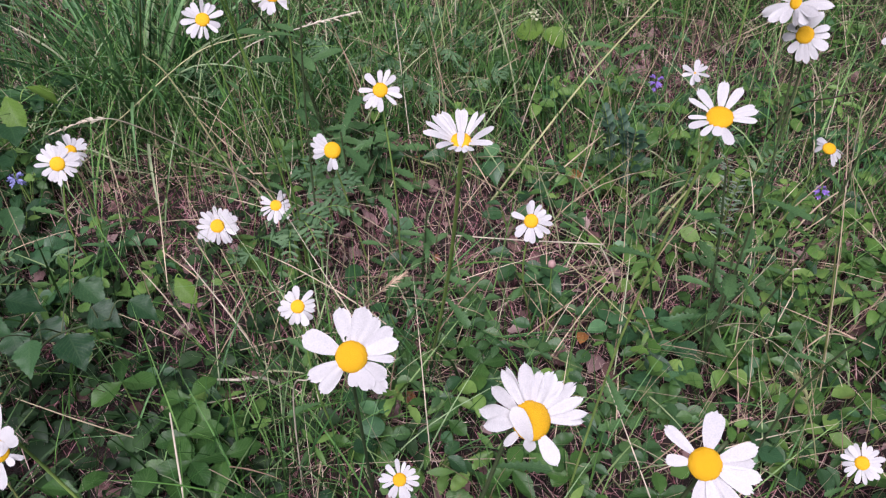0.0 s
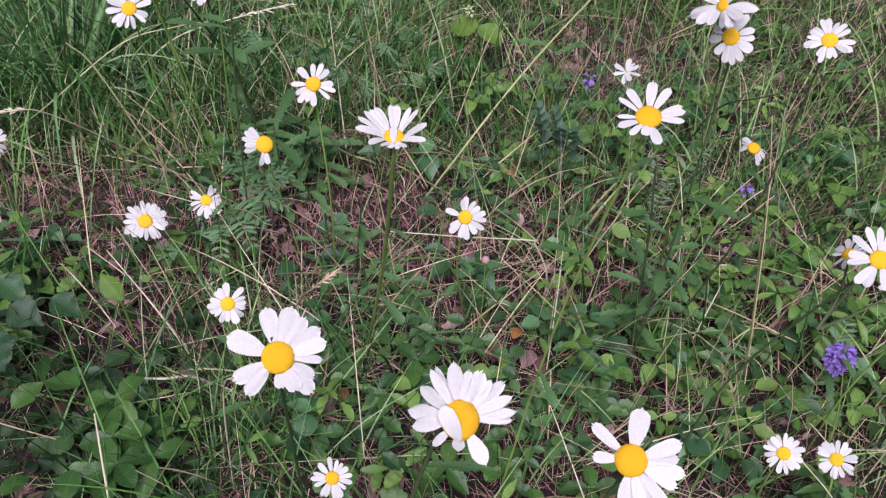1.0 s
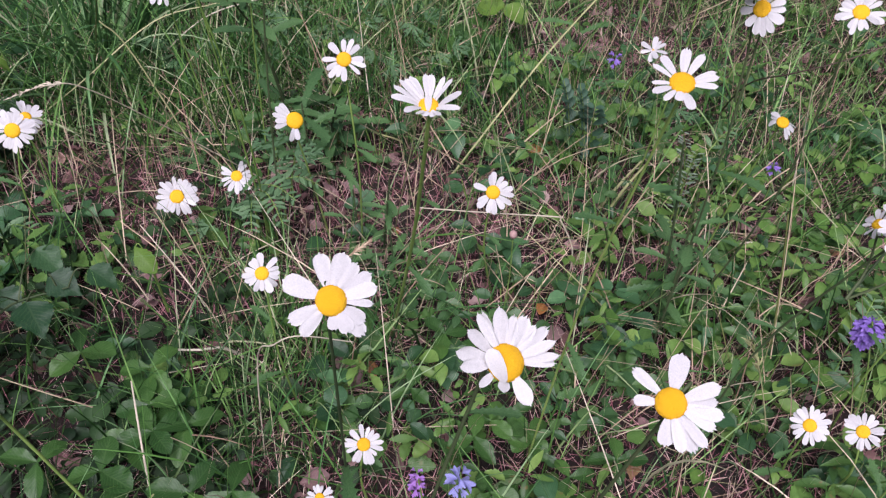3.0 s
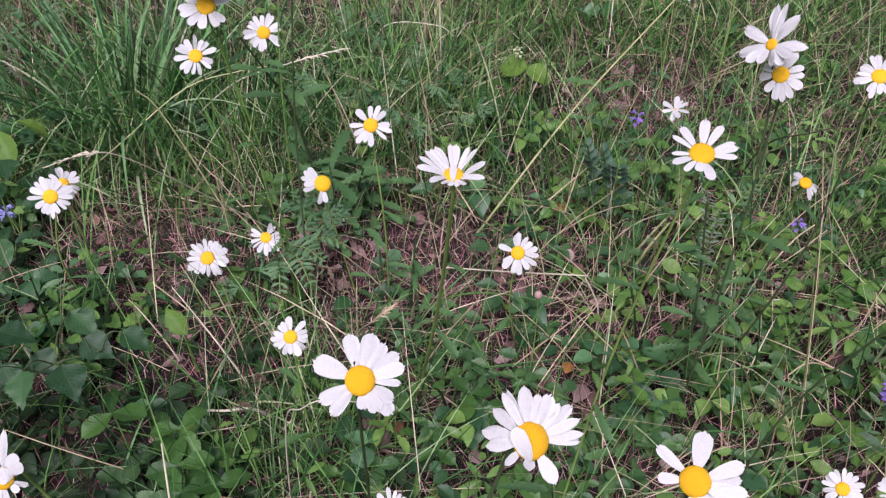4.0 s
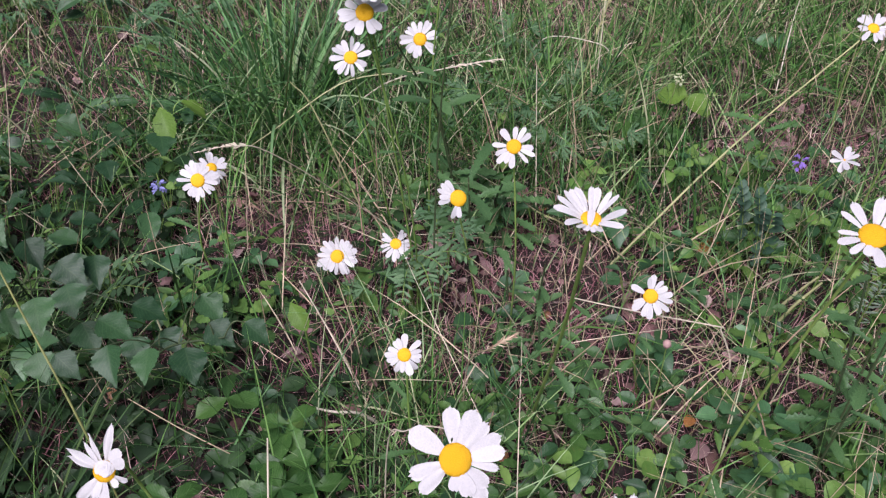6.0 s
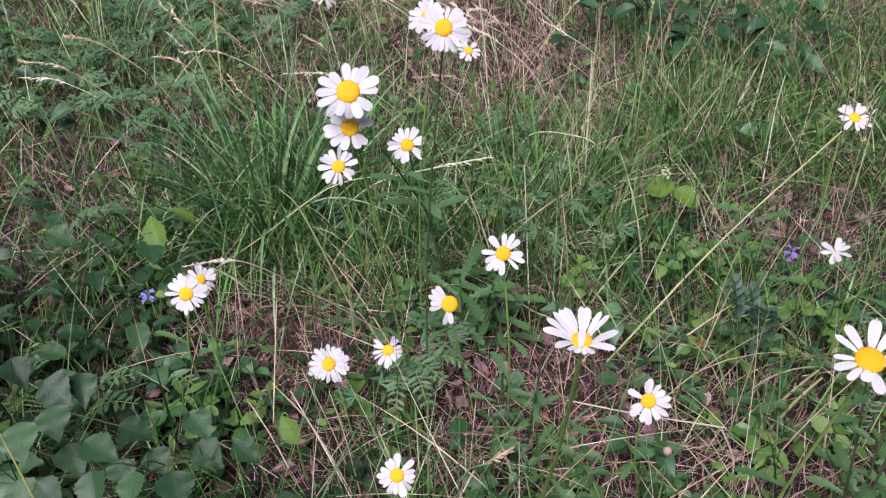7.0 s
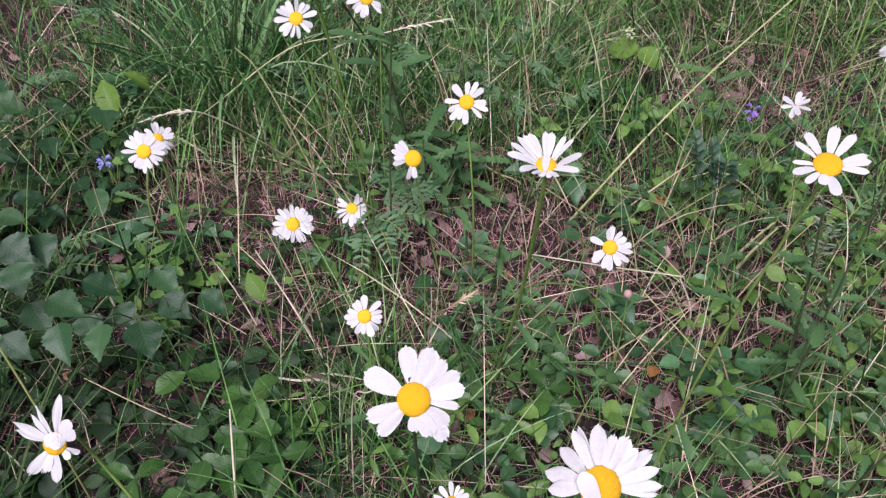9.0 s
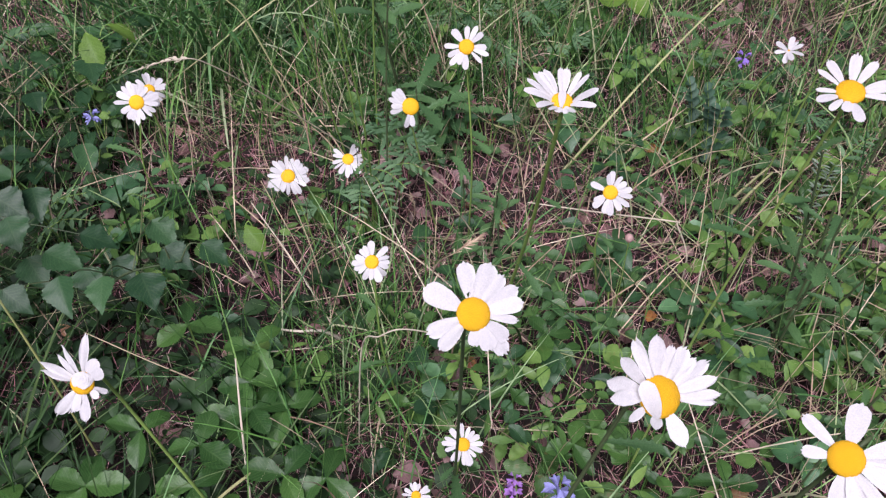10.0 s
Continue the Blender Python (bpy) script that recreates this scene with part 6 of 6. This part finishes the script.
# ---- herbs with cut leaves ----
def cut_leaf_mesh(name, mat, reach=1.1, lobes=5, slim=0.17):
    """A leaf of unit length, cut fanwise into toothed lobes."""
    rng = np.random.default_rng(lobes)
    sets = []
    for a in np.linspace(-reach, reach, lobes):
        ln = 0.98 * (1 - 0.3 * abs(a) / reach)
        al = np.array([[math.sin(a), math.cos(a), 0.1 * math.sin(5 * a)]])
        nr = np.array([[0.15 * math.sin(9 * a), 0.1, 1.0]])
        sets.append(leaf_arrays(np.zeros((1, 3)), al, nr, ln, slim, (0.2, 0.5, 0.9, 1.0, 0.75, 0.06), 0.2, 0.25))
        for s, b in ((0.5, 0.6), (0.55, -0.6), (0.75, 0.5), (0.78, -0.5)):
            a2 = a + b
            sets.append(leaf_arrays(al * ln * s, np.array([[math.sin(a2), math.cos(a2), rng.uniform(-0.1, 0.2)]]), nr, 0.3 * ln, slim * 0.55, (0.3, 0.8, 1.0, 0.7, 0.06), 0.2, 0.2))
    return mesh_from(name, *[q for q in joined(*sets)[:2]], mat, joined(*sets)[2])


GREY_LEAF = plant_material("grey_leaf", [(0.0, (0.075, 0.165, 0.08)), (1.0, (0.135, 0.245, 0.125))], rough=0.5, island=False, veins=0.1)
CUT_GREY = [cut_leaf_mesh("cut_leaf", GREY_LEAF), cut_leaf_mesh("cut_leaf_narrow", GREY_LEAF, 0.9, 4, 0.13)]
CUT_BRIGHT = [cut_leaf_mesh("cut_leaf_bright", BERRY_LEAF, 1.3, 5, 0.4)]


def cut_herb(x, y, height, count, size, meshes, seed, label):
    rnd = random.Random(seed)
    root = thing("cut_leaved_herb", x, y, float(ground_z(x, y)), label, "herb", "cut-leaved herbs")
    turn = rnd.uniform(0, 6.28)
    for i in range(count):
        a = turn + i * 6.28 / count + rnd.uniform(-0.4, 0.4)
        top = Vector((math.cos(a) * size * 0.45, math.sin(a) * size * 0.45, height * rnd.uniform(0.75, 1.15)))
        st = part("leaf_stalk", mesh_from("leaf_stalk", *tube_arrays(bezier([(0, 0, -0.004), top * 0.5 + Vector((0, 0, 0.01)), top], 7), 0.0008, 5)[:2], STEM), root)
        part("leaf", rnd.choice(meshes), st, "", aim(top, (math.cos(a), math.sin(a), rnd.uniform(-0.1, 0.35)), (rnd.uniform(-0.2, 0.2), rnd.uniform(-0.45, 0.0), 1)) @ Matrix.Scale(size * rnd.uniform(0.8, 1.15), 4))


for i, (x, y, n, k) in enumerate(((-0.170, 0.905, 3, 0.046), (-0.200, 0.880, 2, 0.042), (-0.246, 0.834, 2, 0.036), (-0.137, 1.628, 3, 0.05), (-0.118, 1.545, 3, 0.05), (-0.043, 1.433, 3, 0.046),
                                  (-0.182, 1.347, 3, 0.05), (0.023, 1.323, 3, 0.04), (0.063, 1.241, 3, 0.04), (-0.373, 1.268, 3, 0.045), (-0.425, 1.309, 2, 0.045), (0.020, 1.450, 3, 0.045), (-0.087, 1.311, 3, 0.045), (-0.031, 1.213, 3, 0.04), (0.28, 1.16, 3, 0.04), (0.42, 1.10, 2, 0.04))):
    cut_herb(x, y, 0.12 if i < 2 else 0.09, n, k, CUT_GREY, 800 + i, "herb with deeply cut grey-green leaves")
for i, (x, y) in enumerate(((0.102, 1.314), (0.140, 1.301), (0.125, 1.335))):
    cut_herb(x, y, 0.07, 3, 0.034, CUT_BRIGHT, 840 + i, "herb with cut fresh green leaves in the grass")


FAR = random.Random(33)
for i in range(46):
    cut_herb(FAR.uniform(-1.6, -0.72), FAR.uniform(1.45, 2.4), 0.11, 3, 0.06, CUT_GREY, 860 + i, "herb with deeply cut dark green leaves")


# ---- a tall daisy shoot with long leaves ----
def long_leaf_mesh():
    k = 21
    v = np.linspace(0, 1, k)
    o = np.interp(v, [0, 0.12, 0.45, 0.72, 0.9, 1], [0.35, 0.45, 0.8, 1.0, 0.7, 0.05]) * (1 + 0.08 * np.sin(v * 40))
    a = leaf_arrays(np.zeros((1, 3)), np.array([[0, 1.0, 0]]), np.array([[0, 0, 1.0]]), 1.0, 0.25, o, 0.3, 0.3, wave=0.03)
    return mesh_from("long_leaf", a[0], a[1], DAISY_LEAF, a[2])


LONG_LEAF = long_leaf_mesh()


def daisy_shoot(points, leaves, size, seed):
    rnd = random.Random(seed)
    o = Vector((points[-1][0], points[-1][1], float(ground_z(points[-1][0], points[-1][1]))))
    root = thing("daisy_shoot", o.x, o.y, o.z, "daisy shoot with long wavy dull green leaves", "herb", "daisy shoots")
    path = bezier([Vector(q) - o for q in points[::-1]], 20)
    part("stem", mesh_from("stem", *tube_arrays(path, np.linspace(0.0019, 0.0012, 20), 7)[:2], DARK_STEM), root)
    for i in range(leaves):
        s = 2 + int(15.0 * i / leaves)
        a = i * 2.3 + rnd.uniform(-0.3, 0.3)
        part("leaf", LONG_LEAF, root, "", aim(path[s], (math.cos(a), math.sin(a), rnd.uniform(0.2, 0.7)), (0, -0.2, 1)) @ Matrix.Scale(size * (1.15 - 0.03 * s) * rnd.uniform(0.85, 1.1), 4))


daisy_shoot([(-0.246, 0.995, 0.36), (-0.230, 1.061, 0.27), (-0.210, 1.112, 0.18), (-0.175, 1.129, 0.0)], 9, 0.075, 1)
daisy_shoot([(-0.10, 1.03, 0.13), (-0.11, 1.06, 0.08), (-0.115, 1.08, 0.0)], 7, 0.07, 2)
daisy_shoot([(0.305, 0.726, 0.3), (0.317, 0.718, 0.2), (0.328, 0.714, 0.08), (0.332, 0.707, -0.0)], 8, 0.052, 4)
daisy_shoot([(-0.02, 0.83, 0.16), (-0.025, 0.84, 0.08), (-0.03, 0.845, 0.0)], 6, 0.045, 3)


# ---- taller thin grass standing over the litter ----
sheet_of("tall_fine_grass", blades(2000, lambda x, y: np.clip(0.9 * blob(x, y, -0.17, 0.64, 0.16, 0.22) + 0.8 * blob(x, y, -0.1, 1.2, 0.45, 0.25) + 0.35 * blob(x, y, 0.35, 0.95, 0.35, 0.3) + 0.05, 0, 1) * (1 - 0.5 * sparse(x, y)) * (1 - 0.7 * bare(x, y)), (0.12, 0.30), (0.0011, 0.0027), 0.38, (0.0, 0.5), k=7, cols=3), BRIGHT_GRASS,
         "tall thin fresh green grass blades standing singly", "grass")
